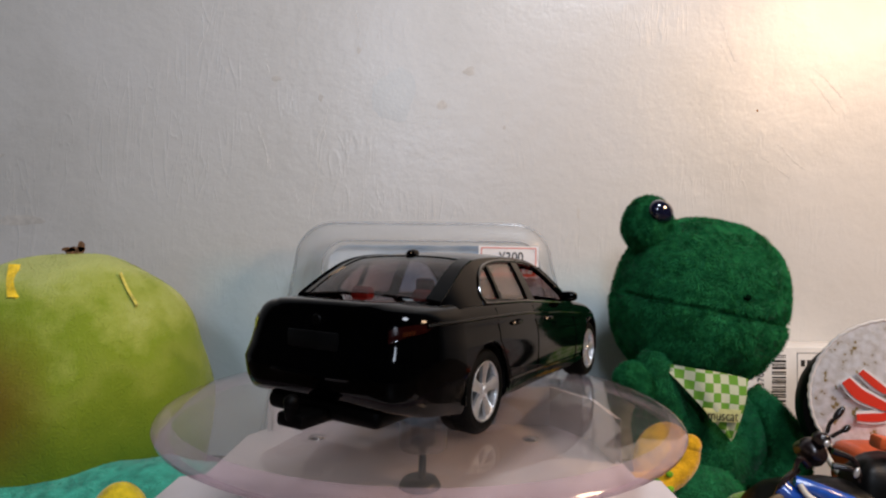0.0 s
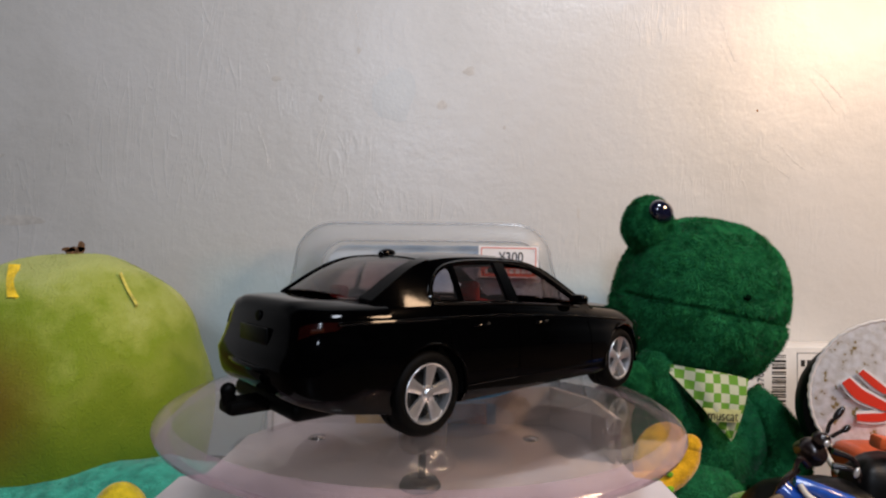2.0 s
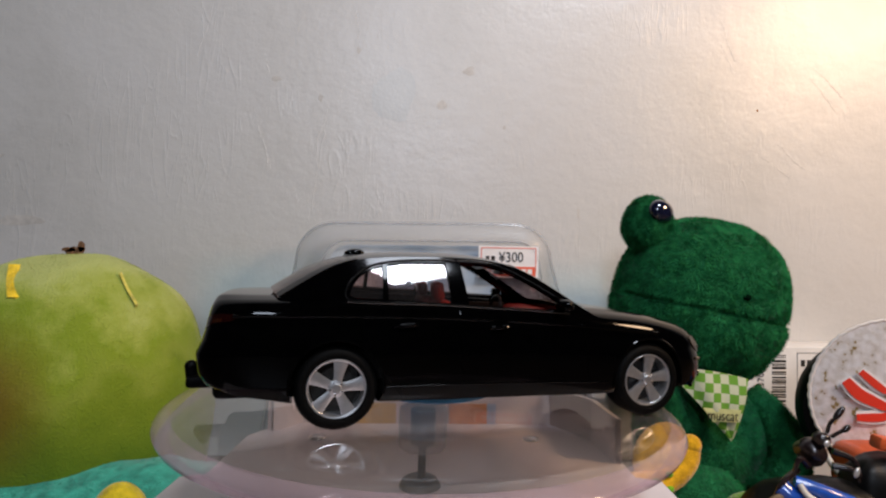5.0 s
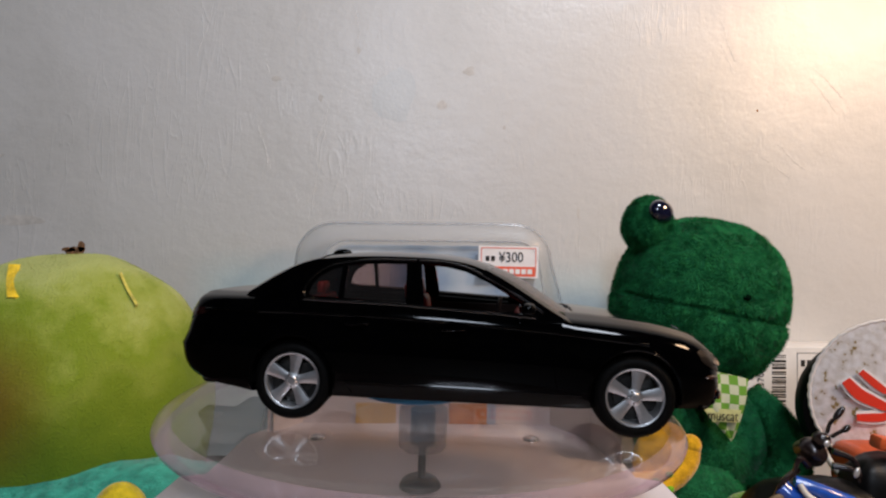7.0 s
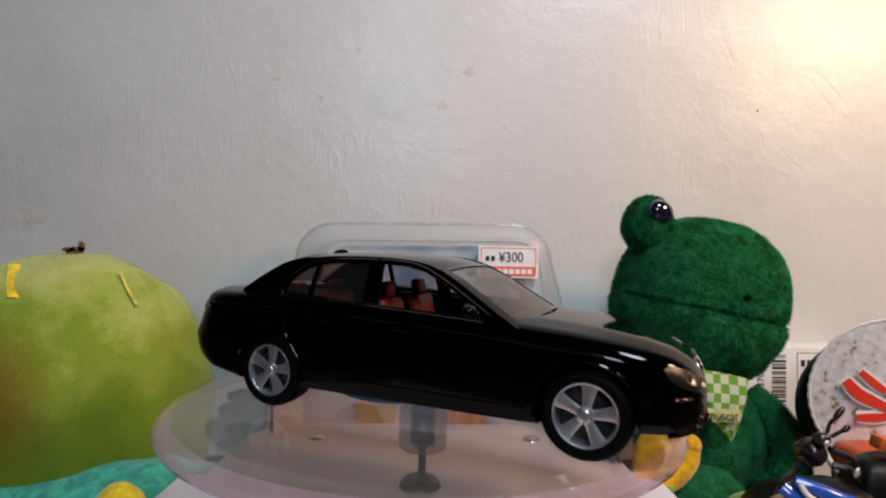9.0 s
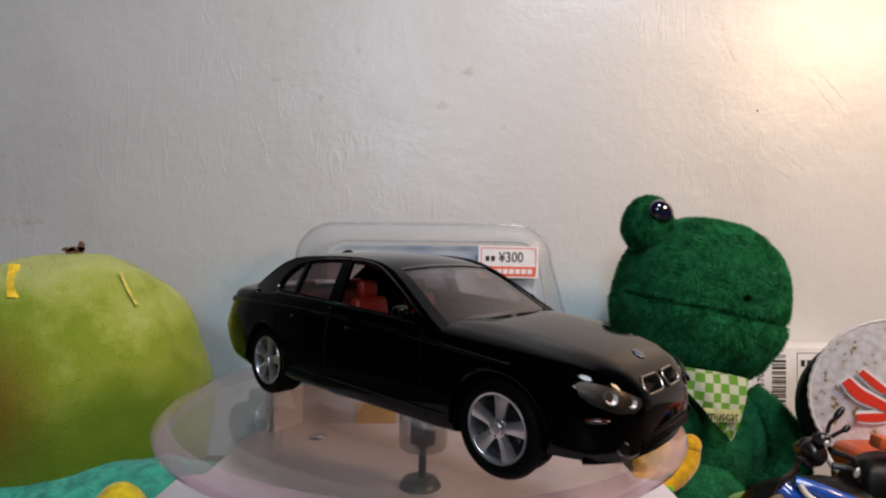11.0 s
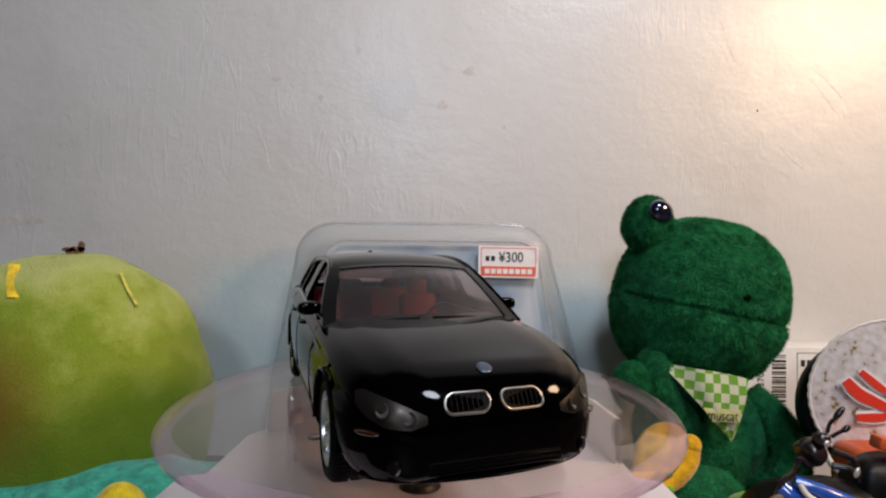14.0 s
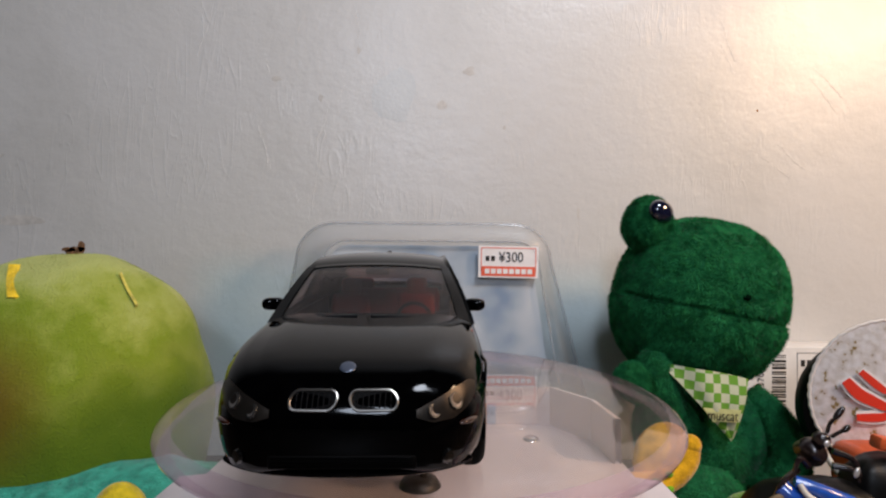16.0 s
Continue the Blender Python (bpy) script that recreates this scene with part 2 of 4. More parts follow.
ORANGEPAPER = vary(mat("orange_paper", (0.55, 0.22, 0.06), 0.7), 200, 0.15, 0.1)
YELLOWPAPER = vary(mat("yellow_paper", (0.60, 0.38, 0.12), 0.7), 200, 0.15, 0.1)
PALEBLUE = vary(mat("pale_blue_paper", (0.35, 0.45, 0.60), 0.7), 200, 0.15, 0.1)


def setting():
    tagged(part("wall_north", box(3000, 60, 2400, (0, 182, 700)), WALL), "off-white glossy wall covering with scuffs and creases", "wall", kind="structure")
    tagged(part("table_top", box(1400, 680, 30, (0, -188, -90)), TABLE), "dark wooden table top under the toys", "table", kind="structure")
    tagged(part("wall_south", box(3000, 60, 2400, (0, -1800, 700)), ROOM), "dim room wall", "wall", kind="structure")
    tagged(part("wall_west", box(60, 1940, 2400, (-1530, -800, 700)), ROOM), "dim room wall", "wall", kind="structure")
    tagged(part("wall_east", box(60, 1940, 2400, (1530, -800, 700)), ROOM), "dim room wall", "wall", kind="structure")
    tagged(part("ceiling", box(3060, 2060, 60, (0, -800, 1930)), ROOM), "dim ceiling", "ceiling", kind="structure")
    tagged(part("floor", box(3060, 2060, 60, (0, -800, -530)), ROOM), "dim floor", "floor", kind="structure")


setting()


# ---------------------------------------------------------------- turntable
def turntable():
    thing = tagged(empty("turntable", mm(0, 0, -75)), "white display turntable with a clear round acrylic platter", "turntable")
    up = Matrix.Translation((0, 0, 75))
    foot = [(-63, -78), (63, -78), (63, 4), (57, 6), (57, 36), (47, 54), (-47, 54), (-57, 36), (-57, 6), (-63, 4)]
    bm = flat_fill(foot)
    for f in bm.faces:
        if f.normal.z < 0:
            f.normal_flip()
    top = bmesh.ops.extrude_face_region(bm, geom=bm.faces[:])
    bmesh.ops.translate(bm, vec=(0, 0, 50), verts=[v for v in top["geom"] if isinstance(v, bmesh.types.BMVert)])
    bmesh.ops.recalc_face_normals(bm, faces=bm.faces[:])
    part("base", bm, BASEWHITE, thing, "white plastic base box", smooth=False)
    # low rim round the rear half, with cut corners
    line = [(54.5, 15), (53, 34), (43, 50), (-43, 50), (-50, 40)]
    rows = []
    for k, (x, y) in enumerate(line):
        sx = 1 if x > 0 else -1
        rows.append([(x, y, -25.2), (x, y, -12), (x + 1.6 * sx, y + (1.6 if 0 < k < 4 else 0), -12.3), (x + 2 * sx, y + (2 if 0 < k < 4 else 0), -26)])
    bm = moved(grid(rows), up)
    bmesh.ops.recalc_face_normals(bm, faces=bm.faces[:])
    part("rim_wall", bm, BASEWHITE, thing, smooth=False)
    for x, w, m in ((14.5, 13.0, ORANGEPAPER), (-17.5, 14.0, YELLOWPAPER), (22.7, 3.0, PALEBLUE)):
        part("paper_tab", box(w, 0.3, 7, (x, 49.7, 53.6)), m, thing, "coloured paper tab")
    for x in (-34.5, 34.0):
        part("screw", moved(lathe([(0, 1.0), (1.2, 0.95), (2.4, 0.5), (2.8, 0.0)], 24), Matrix.Translation((x, 35, 50))), STEEL, thing, "small steel screw")
    part("motor_boss", moved(lathe([(0, 2.4), (3.0, 2.3), (4.4, 1.7), (5.2, 0.5), (5.4, 0)], 40), Matrix.Translation((0, 0, 50))), DARKMETAL, thing, "dark motor boss")
    T = 4.6
    prof = [(0, 0), (30, 0), (51, 0), (54, -0.2), (56.2, -0.6), (57.6, -1.0)]
    platter = part("platter", join(lathe(prof, 128), lathe([(0, -T), (57.6, -T)], 128)), ACRYLIC, thing, "clear acrylic platter with a rounded edge")
    edge = [(57.6, -1.0), (58.4, -1.25), (59.4, -1.7), (60.6, -2.4), (61.0, -3.1), (60.7, -3.9), (59.7, -4.4), (58.4, -4.6), (57.6, -T)]
    part("platter_edge", lathe(edge, 128), RIMCLEAR, platter, "pinkish rounded acrylic edge")
    hub = part("hub", lathe([(0, -T - 0.05), (6.0, -T - 0.05), (6.2, -5.5), (6.05, -14.0), (5.7, -14.5), (0, -14.5)], 48), HUBCLEAR, platter, "clear plastic hub")
    part("hub_core", lathe([(0, -T - 0.3), (3.2, -T - 0.3), (3.2, -13.4), (0, -13.4)], 32), DARKMETAL, platter)
    part("spindle", lathe([(0, -14), (1.0, -14), (1.0, -24), (0, -24)], 24), DARKMETAL, platter, "thin dark steel spindle")
    return platter


PLATTER = turntable()
# ---------------------------------------------------------------- the car (x forwards from the rear axle, z up from the tyres' foot)
WB = 67.7
HALF = [(-26.2, 13.0), (-25.9, 15.3), (-25.0, 17.2), (-23.2, 18.8), (-19, 20.2), (-10, 21.1), (5, 21.4), (45, 21.4), (60, 21.5), (70, 21.3), (76, 20.4), (80, 19.2), (83, 17.4), (85, 15.4), (86.3, 12.9), (86.9, 9.8)]
SHOULDER = [(-26.2, 21.0), (-25, 22.3), (-23, 22.8), (-15, 23.3), (0, 23.5), (20, 23.2), (40, 22.2), (52, 21.3), (60, 20.5), (70, 19.4), (78, 17.7), (82, 16.2), (85, 14.0), (86.9, 11.6)]
TOPZ = [(-26.2, 23.0), (-26.0, 23.8), (-25.6, 24.3), (-24.8, 24.55), (-22, 24.6), (-15, 24.6), (-11, 24.7), (56, 22.8), (60, 22.6), (66, 22.1), (72, 21.3), (77, 20.4), (81, 19.3), (84, 17.5), (86, 15.0), (86.9, 12.6)]
FOOT = [(-26.2, 8.8), (-25.2, 7.7), (-20, 6.3), (-9.2, 4.9), (-8.6, 4.5), (58.5, 4.5), (60, 4.7), (76, 5.2), (83, 5.2), (86.2, 5.6), (86.9, 6.6)]


def tail(x, z):
    """How far the tail leans forwards: the boot lid over the bumper's ledge, and the tucked underside."""
    f = min(1.0, max(0.0, (-17.0 - x) / 6.0))
    return f * float(np.interp(z, [5, 8, 10, 13.6, 15.4, 16.3, 20, 23, 24.2], [2.6, 1.4, 0.5, 0.0, 0.2, 1.2, 1.9, 2.4, 2.6]))


def car_section(x, cabin):
    w, zs, zt, zb = (interp(t, x) for t in (HALF, SHOULDER, TOPZ, FOOT))
    h = zs - zb
    side = [(0, zb), (w * 0.55, zb), (w * 0.86, zb), (w * 0.935, zb + 0.35), (w * 0.965, zb + 1.3), (w * 0.976, zb + h * 0.17), (w * 0.987, zb + h * 0.24),
            (w * 1.0, zb + h * 0.42), (w * 0.997, zb + h * 0.60), (w * 0.985, zb + h * 0.72), (w * 0.962, zb + h * 0.80), (w * 0.965, zb + h * 0.83), (w * 0.95, zb + h * 0.92), (w * 0.915, zs)]
    if cabin:
        side += [(w * 0.89, zs + 0.1), (w * 0.865, zs - 0.3), (w * 0.855, zs - 3), (w * 0.85, 8.5), (w * 0.6, 8.0), (w * 0.3, 8.0), (0, 8.0)]
    else:
        d = zt - zs
        side += [(w * 0.87, zs + d * 0.35), (w * 0.80, zs + d * 0.62), (w * 0.70, zs + d * 0.76), (w * 0.66, zs + d * 0.90), (w * 0.5, zs + d * 0.96), (w * 0.25, zs + d), (0, zt)]
    return [(x + tail(x, z), -y, z) for y, z in reversed(side)] + [(x + tail(x, z), y, z) for y, z in side[1:-1]]


def body_patch(x0, x1, lo, hi, s, off=0.12, nx=12, nu=6):
    """A lens that follows the body between two stations; lo and hi give the section's span at each end."""
    rows = []
    for i in range(nx + 1):
        f = i / nx
        x = x0 + (x1 - x0) * f
        sec = [(p[1], p[2]) for p in car_section(x, False)]
        half = sec[:21][::-1]
        half = [(abs(y), z) for y, z in half]
        a, b = lo(f), hi(f)
        row = []
        for j in range(nu + 1):
            u = a + (b - a) * j / nu
            k = min(int(u), 19)
            t = u - k
            y = half[k][0] * (1 - t) + half[k + 1][0] * t
            z = half[k][1] * (1 - t) + half[k + 1][1] * t
            row.append((x + tail(x, z) + (off if x > 30 else -off) * 0.7, s * (y + off), z + off * 0.3))
        rows.append(row)
    return thicken(grid(rows), 0.35)


def front_x(y, z):
    """Where the nose's surface stands at a half-width and height."""
    lo, hi = 66.0, 86.9
    for _ in range(24):
        mid = (lo + hi) / 2
        side = [(abs(p[1]), p[2]) for p in car_section(mid, False)[:21]][::-1]
        w = float(np.interp(z, [q[1] for q in side], [q[0] for q in side], right=0.0))
        lo, hi = (mid, hi) if w > y else (lo, mid)
    return lo


def headlight_lens(s):
    """An almond lens laid on the corner of the nose."""
    rows = []
    for i in range(15):
        y = 9.8 + 8.4 * i / 14
        lo = float(np.interp(y, [9.8, 12, 15, 17.3, 18.2], [13.0, 12.3, 12.5, 13.6, 14.9]))
        hi = float(np.interp(y, [9.8, 12, 15, 17.3, 18.2], [14.0, 15.0, 16.2, 16.9, 16.3]))
        rows.append([(front_x(y, lo + (hi - lo) * j / 6) + 0.14, s * (y + 0.12), lo + (hi - lo) * j / 6 + 0.05) for j in range(7)])
    return thicken(grid(rows), 0.35)


def baked(ob):
    """Replaces an object's mesh by what its modifiers make of it."""
    dg = bpy.context.evaluated_depsgraph_get()
    me = bpy.data.meshes.new_from_object(ob.evaluated_get(dg))
    ob.modifiers.clear()
    ob.data = me


SIDE_TOP = [(-11.5, 24.3), (-8.6, 26.2), (-4.5, 28.8), (-0.5, 30.9), (4.5, 32.3), (12, 33.0), (21, 33.2), (29, 32.95), (35.5, 31.95), (41, 29.6), (46.5, 26.4), (51.5, 23.3), (55.5, 21.0)]


def side_y(x, z):
    return 19.9 - (z - 22.5) * 0.40 - 0.010 * (z - 22.5) ** 2 - 0.0010 * (x - 22) ** 2 - 0.006 * max(0.0, 3.0 - x) ** 2


def belt(x):
    return interp(SHOULDER, x)


def window_loops():
    quarter = [(2.0, 25.2), (2.6, 27.2), (4.0, 29.0), (6.2, 30.4), (8.6, 31.2), (8.6, 24.5), (5.0, 24.6), (3.0, 24.7)]
    rear = [(9.6, 24.45), (9.6, 31.4), (13, 31.85), (17, 32.05), (21.9, 32.1), (22.6, 23.9)]
    front = [(26.2, 23.6), (25.0, 32.05), (30, 31.8), (34.5, 30.9), (39.5, 28.6), (44.5, 25.7), (47.6, 23.9), (47.9, 22.7), (40, 23.0)]
    out = []
    for lp in (quarter, rear, front):
        pts = []
        for i, a in enumerate(lp):
            b = lp[(i + 1) % len(lp)]
            n = max(1, int(math.dist(a, b) / 1.2))
            pts += [(a[0] + (b[0] - a[0]) * k / n, a[1] + (b[1] - a[1]) * k / n) for k in range(n)]
        out.append(pts)
    return out


def to_side(bm, s, off=0.0):
    for v in bm.verts:
        x, z = v.co.x, v.co.y
        v.co = (x, s * (side_y(x, z) + off), z)
    return bm


def top_skin(lo, hi, drop=0.0, n=18, span=(-1.0, 1.0), cols=16):
    """The strip over the cabin between two points of the roof line, or a part of its width."""
    line = smoothed([(x, 0, z) for x, z in SIDE_TOP], 120)
    rows = []
    for k in range(n + 1):
        p = line[int(round(lo + (hi - lo) * k / n))]
        w = side_y(p.x, p.z) + 0.05
        bow = 1.6 if p.z < 32 else max(0.0, (33.3 - p.z)) * 1.2
        fwd = (1 if p.x > 20 else -1) * bow * min(1, max(0, (32.6 - p.z) / 4))
        rise = 1.15 - 0.15 * min(1, max(0, (p.z - 28) / 4))
        us = [span[0] + (span[1] - span[0]) * j / cols for j in range(cols + 1)]
        rows.append([(p.x + fwd * (1 - u * u) * 1.5, w * u, p.z - drop + rise * (1 - abs(u) ** 2.4)) for u in us])
    return grid(rows)


def seat(parent, x, y, width=9.5):
    s = part("seat", join(box(10, width, 3.2, (x + 5, y, 11), 1.2, 3), box(3.2, width, 13, (x - 0.6, y, 17.5), 1.3, 3, pose(0, 0, 0, 0, -12, 0)),
                          box(2.4, width * 0.52, 4.2, (x - 2.4, y, 25.6), 1.0, 3, pose(0, 0, 0, 0, -8, 0))), REDSEAT, parent, "red moulded seat")
    return s


def rounded_loop(cx, cy, w, h, r, n=6, skew=0.0):
    pts = []
    for q, (sx, sy) in enumerate(((1, 1), (-1, 1), (-1, -1), (1, -1))):
        for k in range(n):
            a = math.pi / 2 * (q + k / (n - 1))
            pts.append((cx + sx * (w / 2 - r) + r * math.cos(a), cy + sy * (h / 2 - r) + r * math.sin(a)))
    return [(x + skew * (y - cy), y) for x, y in pts]


def wheel(car, x, side):
    """A wheel whose outer face lies at side * 20.6."""
    hub = empty("wheel")
    hub.parent = car
    hub.location = (x * MM, side * 20.6 * MM, 7.55 * MM)
    turn = pose(0, 0, 0, 0, 0, 0 if side < 0 else 180) @ Matrix.Diagonal((1.05, 1, 1.05, 1))
    # profile in (radius, depth behind the face)
    tyre = lathe([(5.35, 0.55), (5.5, 0.15), (6.0, -0.05), (6.7, 0.05), (7.25, 0.5), (7.62, 1.1), (7.7, 1.8), (7.7, 3.2), (7.35, 3.3), (7.35, 3.7), (7.7, 3.8), (7.7, 5.4), (7.5, 6.2), (6.6, 6.8), (5.3, 6.8)], 108, "Y", closed=True)
    for v in tyre.verts:
        r = math.hypot(v.co.x, v.co.z)
        if r > 7.55:
            k = round(math.atan2(v.co.z, v.co.x) / (2 * math.pi) * 108 + (0.5 if v.co.y > 3 else 0))
            f = 1.0 if k % 2 else (r - 0.26) / r
            v.co.x, v.co.z = v.co.x * f, v.co.z * f
    bmesh.ops.transform(tyre, matrix=turn, verts=tyre.verts)
    part("tyre", tyre, RUBBER, hub, "black treaded rubber tyre")
    rim = lathe([(5.35, 0.9), (5.42, 0.35), (5.3, 0.2), (5.0, 0.3), (4.85, 0.8), (4.8, 3.2), (5.2, 3.4)], 60, "Y", closed=True)
    bms = [rim]
    for k in range(5):
        a = math.radians(72 * k + 8)
        rows = []
        for r, w, d in ((0.9, 0.80, 0.55), (1.8, 0.80, 0.62), (3.2, 1.00, 0.55), (4.3, 1.22, 0.45), (5.05, 1.48, 0.4)):
            rows.append([(-w, d + 0.75, r), (-w, d + 0.18, r), (-w * 0.35, d, r), (w * 0.35, d, r), (w, d + 0.18, r), (w, d + 0.75, r)])
        s = grid(rows, True)
        bmesh.ops.transform(s, matrix=pose(0, 0, 0, 0, math.degrees(a), 0), verts=s.verts)
        bms.append(s)
    cap = lathe([(0, 0.15), (0.75, 0.2), (0.95, 0.45), (1.5, 0.6), (1.6, 1.2), (0, 1.2)], 28, "Y")
    bms.append(cap)
    allb = join(*bms)
    bmesh.ops.recalc_face_normals(allb, faces=allb.faces[:])
    bmesh.ops.transform(allb, matrix=turn, verts=allb.verts)
    part("rim", allb, SILVER, hub, "silver five-spoke rim")
    br = join(lathe([(0, 2.2), (3.6, 2.2), (3.6, 2.6), (0, 2.6)], 36, "Y"), lathe([(0, 3.0), (5.2, 3.0), (5.2, 3.4), (0, 3.4)], 36, "Y"))
    bmesh.ops.transform(br, matrix=turn, verts=br.verts)
    part("brake_disc", br, DARKMETAL, hub)
    for k in range(5):
        a = math.radians(72 * k + 44)
        b = lathe([(0, 0.35), (0.16, 0.4), (0.2, 0.75)], 10, "Y")
        bmesh.ops.transform(b, matrix=turn @ Matrix.Translation((1.15 * math.sin(a), 0, 1.15 * math.cos(a))), verts=b.verts)
        part("wheel_bolt", b, STEEL, hub)


def car():
    thing = tagged(empty("toy_car"), "glossy black die-cast saloon car with red interior on the platter", "toy car")
    # body
    xs = [-26.2, -26.05, -25.7, -25.2, -24.3, -23.2, -21, -18, -15, -12, -9.0]
    rows = [car_section(x, False) for x in xs]
    cab = [-8.9, -5, 0, 5, 10, 15, 20, 25, 30, 35, 40, 45, 50, 53.5]
    rows += [car_section(x, True) for x in cab]
    nose = [53.6, 56, 60, 64, 68, 72, 75, 77.5, 79.5, 81.2, 82.7, 84, 85.1, 86, 86.6, 86.9]
    rows += [car_section(x, False) for x in nose]
    bm = grid(rows, True)
    bm.verts.ensure_lookup_table()
    n = len(rows[0])
    m = len(bm.verts)
    h = n // 2
    bm.faces.new([bm.verts[i] for i in (0, 1, n - 1)])
    bm.faces.new([bm.verts[i] for i in (h, h - 1, h + 1)])
    for k in range(1, h - 1):
        bm.faces.new([bm.verts[i] for i in (k, k + 1, n - k - 1, n - k)])
    bm.faces.new([bm.verts[i] for i in range(m - n, m)])
    bmesh.ops.recalc_face_normals(bm, faces=bm.faces[:])
    body = part("body", bm, PAINT, thing, "glossy black lower body", angle=40)
    cutters = []
    for x in (0, WB):
        for s in (-1, 1):
            c = lathe([(0, -5), (8.75, -5), (8.75, 5), (0, 5)], 48, "Y")
            c = part("cutter", moved(c, Matrix.Translation((x, s * 18.6, 8.0))), BLACK, smooth=False)
            cutters.append(c)
            bo = body.modifiers.new("arch", "BOOLEAN")
            bo.object, bo.operation, bo.solver = c, "DIFFERENCE", "EXACT"
    bpy.context.view_layer.update()
    baked(body)
    body.data.materials.clear()
    body.data.materials.append(PAINT)
    for f in body.data.polygons:
        f.material_index = 0
    body.data.shade_smooth()
    body.data.set_sharp_from_angle(angle=radians(38))
    for c in cutters:
        me = c.data
        bpy.data.objects.remove(c)
        bpy.data.meshes.remove(me)
    # wells behind the wheels, and arch lips
    for x in (0, WB):
        for s in (-1, 1):
            rows = []
            for y, r in ((20.3, 8.72), (12.8, 8.72), (12.8, 6.0), (12.8, 0.6)):
                rows.append([(x + r * math.cos(math.radians(-10 + 200 * k / 28)), s * y, 8.0 + r * math.sin(math.radians(-10 + 200 * k / 28))) for k in range(29)])
            part("wheel_well", grid(rows), BLACK, thing)
    for x in (0, WB):
        for s in (-1, 1):
            w = interp(HALF, x)
            pts = []
            for k in range(21):
                a = math.radians(-9 + 198 * k / 20)
                px, pz = x + 8.85 * math.cos(a), 8.0 + 8.85 * math.sin(a)
                pts.append((px, s * (interp(HALF, px) * 0.985), pz))
            part("arch_lip", tube(pts, 0.28, 6), PAINT, thing)
    # cabin: side frames, roof, glass
    loops = window_loops()
    top = smoothed([(x, z, 0) for x, z in SIDE_TOP], 60)
    outer = [(p.x, p.y) for p in top] + [(x, belt(x) - 0.5) for x in np.linspace(54.5, -12, 50)]
    for s in (-1, 1):
        f = to_side(flat_fill(outer, loops), s)
        f = thicken(f, 0.9)
        part("window_frame", f, PAINT, thing, "black window pillars")
        for lp in loops[:2]:
            g = to_side(flat_fill(lp), s, -0.55)
            g = thicken(g, 0.25)
            p = part("side_window", g, CARGLASS, thing, "clear plastic side window")
        # belt strip under the glass, and the bright edge round it
        part("belt_trim", tube([(x, s * (side_y(x, belt(x) + 0.45) + 0.12), belt(x) + 0.45) for x in np.linspace(1.5, 48.5, 24)], 0.32, 8), TRIM, thing)
        dlo = [(23.9, 32.5), (17, 32.45), (11, 32.0), (6.3, 31.0), (3.4, 29.2), (1.8, 27.2), (1.2, 25.2), (2.2, 24.2), (4.5, 23.9)]
        part("window_trim", tube([(p.x, s * (side_y(p.x, p.y) + 0.1), p.y) for p in smoothed([(a, b, 0) for a, b in dlo], 36)], 0.25, 8), TRIM, thing)
        dlo = [(24.5, 32.5), (30, 32.3), (35, 31.2), (40.3, 28.7), (45.4, 25.8), (50, 23.0)]
        part("window_trim", tube([(p.x, s * (side_y(p.x, p.y) + 0.1), p.y) for p in smoothed([(a, b, 0) for a, b in dlo], 24)], 0.25, 8), TRIM, thing)
        # rounded crease along the shoulder, and one above the sill
        pts = []
        for x in np.linspace(-19, 70, 46):
            w, zs, zb = interp(HALF, x), belt(x), interp(FOOT, x)
            pts.append((float(x), s * (w * 0.956 - 0.12), zb + (zs - zb) * 0.885))
        part("shoulder_crease", tube(pts, 0.36, 8), PAINT, thing)
        pts = []
        for x in np.linspace(9.5, 57.5, 30):
            w, zs, zb = interp(HALF, x), belt(x), interp(FOOT, x)
            pts.append((float(x), s * (w * 0.975 - 0.1), zb + (zs - zb) * 0.19))
        part("sill_crease", tube(pts, 0.34, 8), PAINT, thing)
        # door seams stand out as fine lips
        for px, lean in ((24.0, 0.8), (51.0, 2.0), (4.5, 8.0)):
            pts = []
            for k in range(12):
                z = 5.8 + (belt(px) - 6.3) * k / 11
                x = px + lean * ((11 - k) / 11 if px != 4.5 else (max(0, 1 - k / 7) * 1.0))
                w = interp(HALF, x)
                zb, zs = interp(FOOT, x), belt(x)
                u = (z - zb) / (zs - zb)
                y = w * float(np.interp(u, [0, .1, .24, .42, .6, .72, .8, .92, 1], [.955, .968, .99, 1, .997, .985, .963, .95, .918]))
                pts.append((x, s * (y + 0.02), z))
            part("door_seam", tube(pts, 0.10, 6), PAINT, thing)
        for x in (13.0, 32.5):
            z = 19.6 if x < 20 else 19.2
            y = interp(HALF, x) * 0.967
            pts = [(x + 2.2 * a, s * (y + 0.62 * (1 - abs(a) ** 3)), z + 0.15 * a) for a in np.linspace(-1, 1, 11)]
            part("door_handle", tube(pts, 0.40, 8), PAINT, thing, "body-coloured door handle")
        # mirror
        b = bmesh.new()
        bmesh.ops.create_uvsphere(b, u_segments=20, v_segments=12, radius=1)
        for v in b.verts:
            c = v.co
            v.co = Vector([math.copysign(abs(q) ** 0.7, q) for q in c])
        moved(b, Matrix.Translation((46.6, s * 20.9, 23.8)) @ pose(0, 0, 0, 0, 0, s * -14) @ Matrix.Diagonal((1.4, 2.3, 1.3, 1)))
        arm = box(1.2, 2.0, 0.7, (47.2, s * 19.3, 23.1), 0.25)
        part("door_mirror", join(b, arm), PAINT, thing, "black door mirror")
        # lamps
        h = part("headlight", headlight_lens(s), LENS, thing, "clear wrap-around headlight")
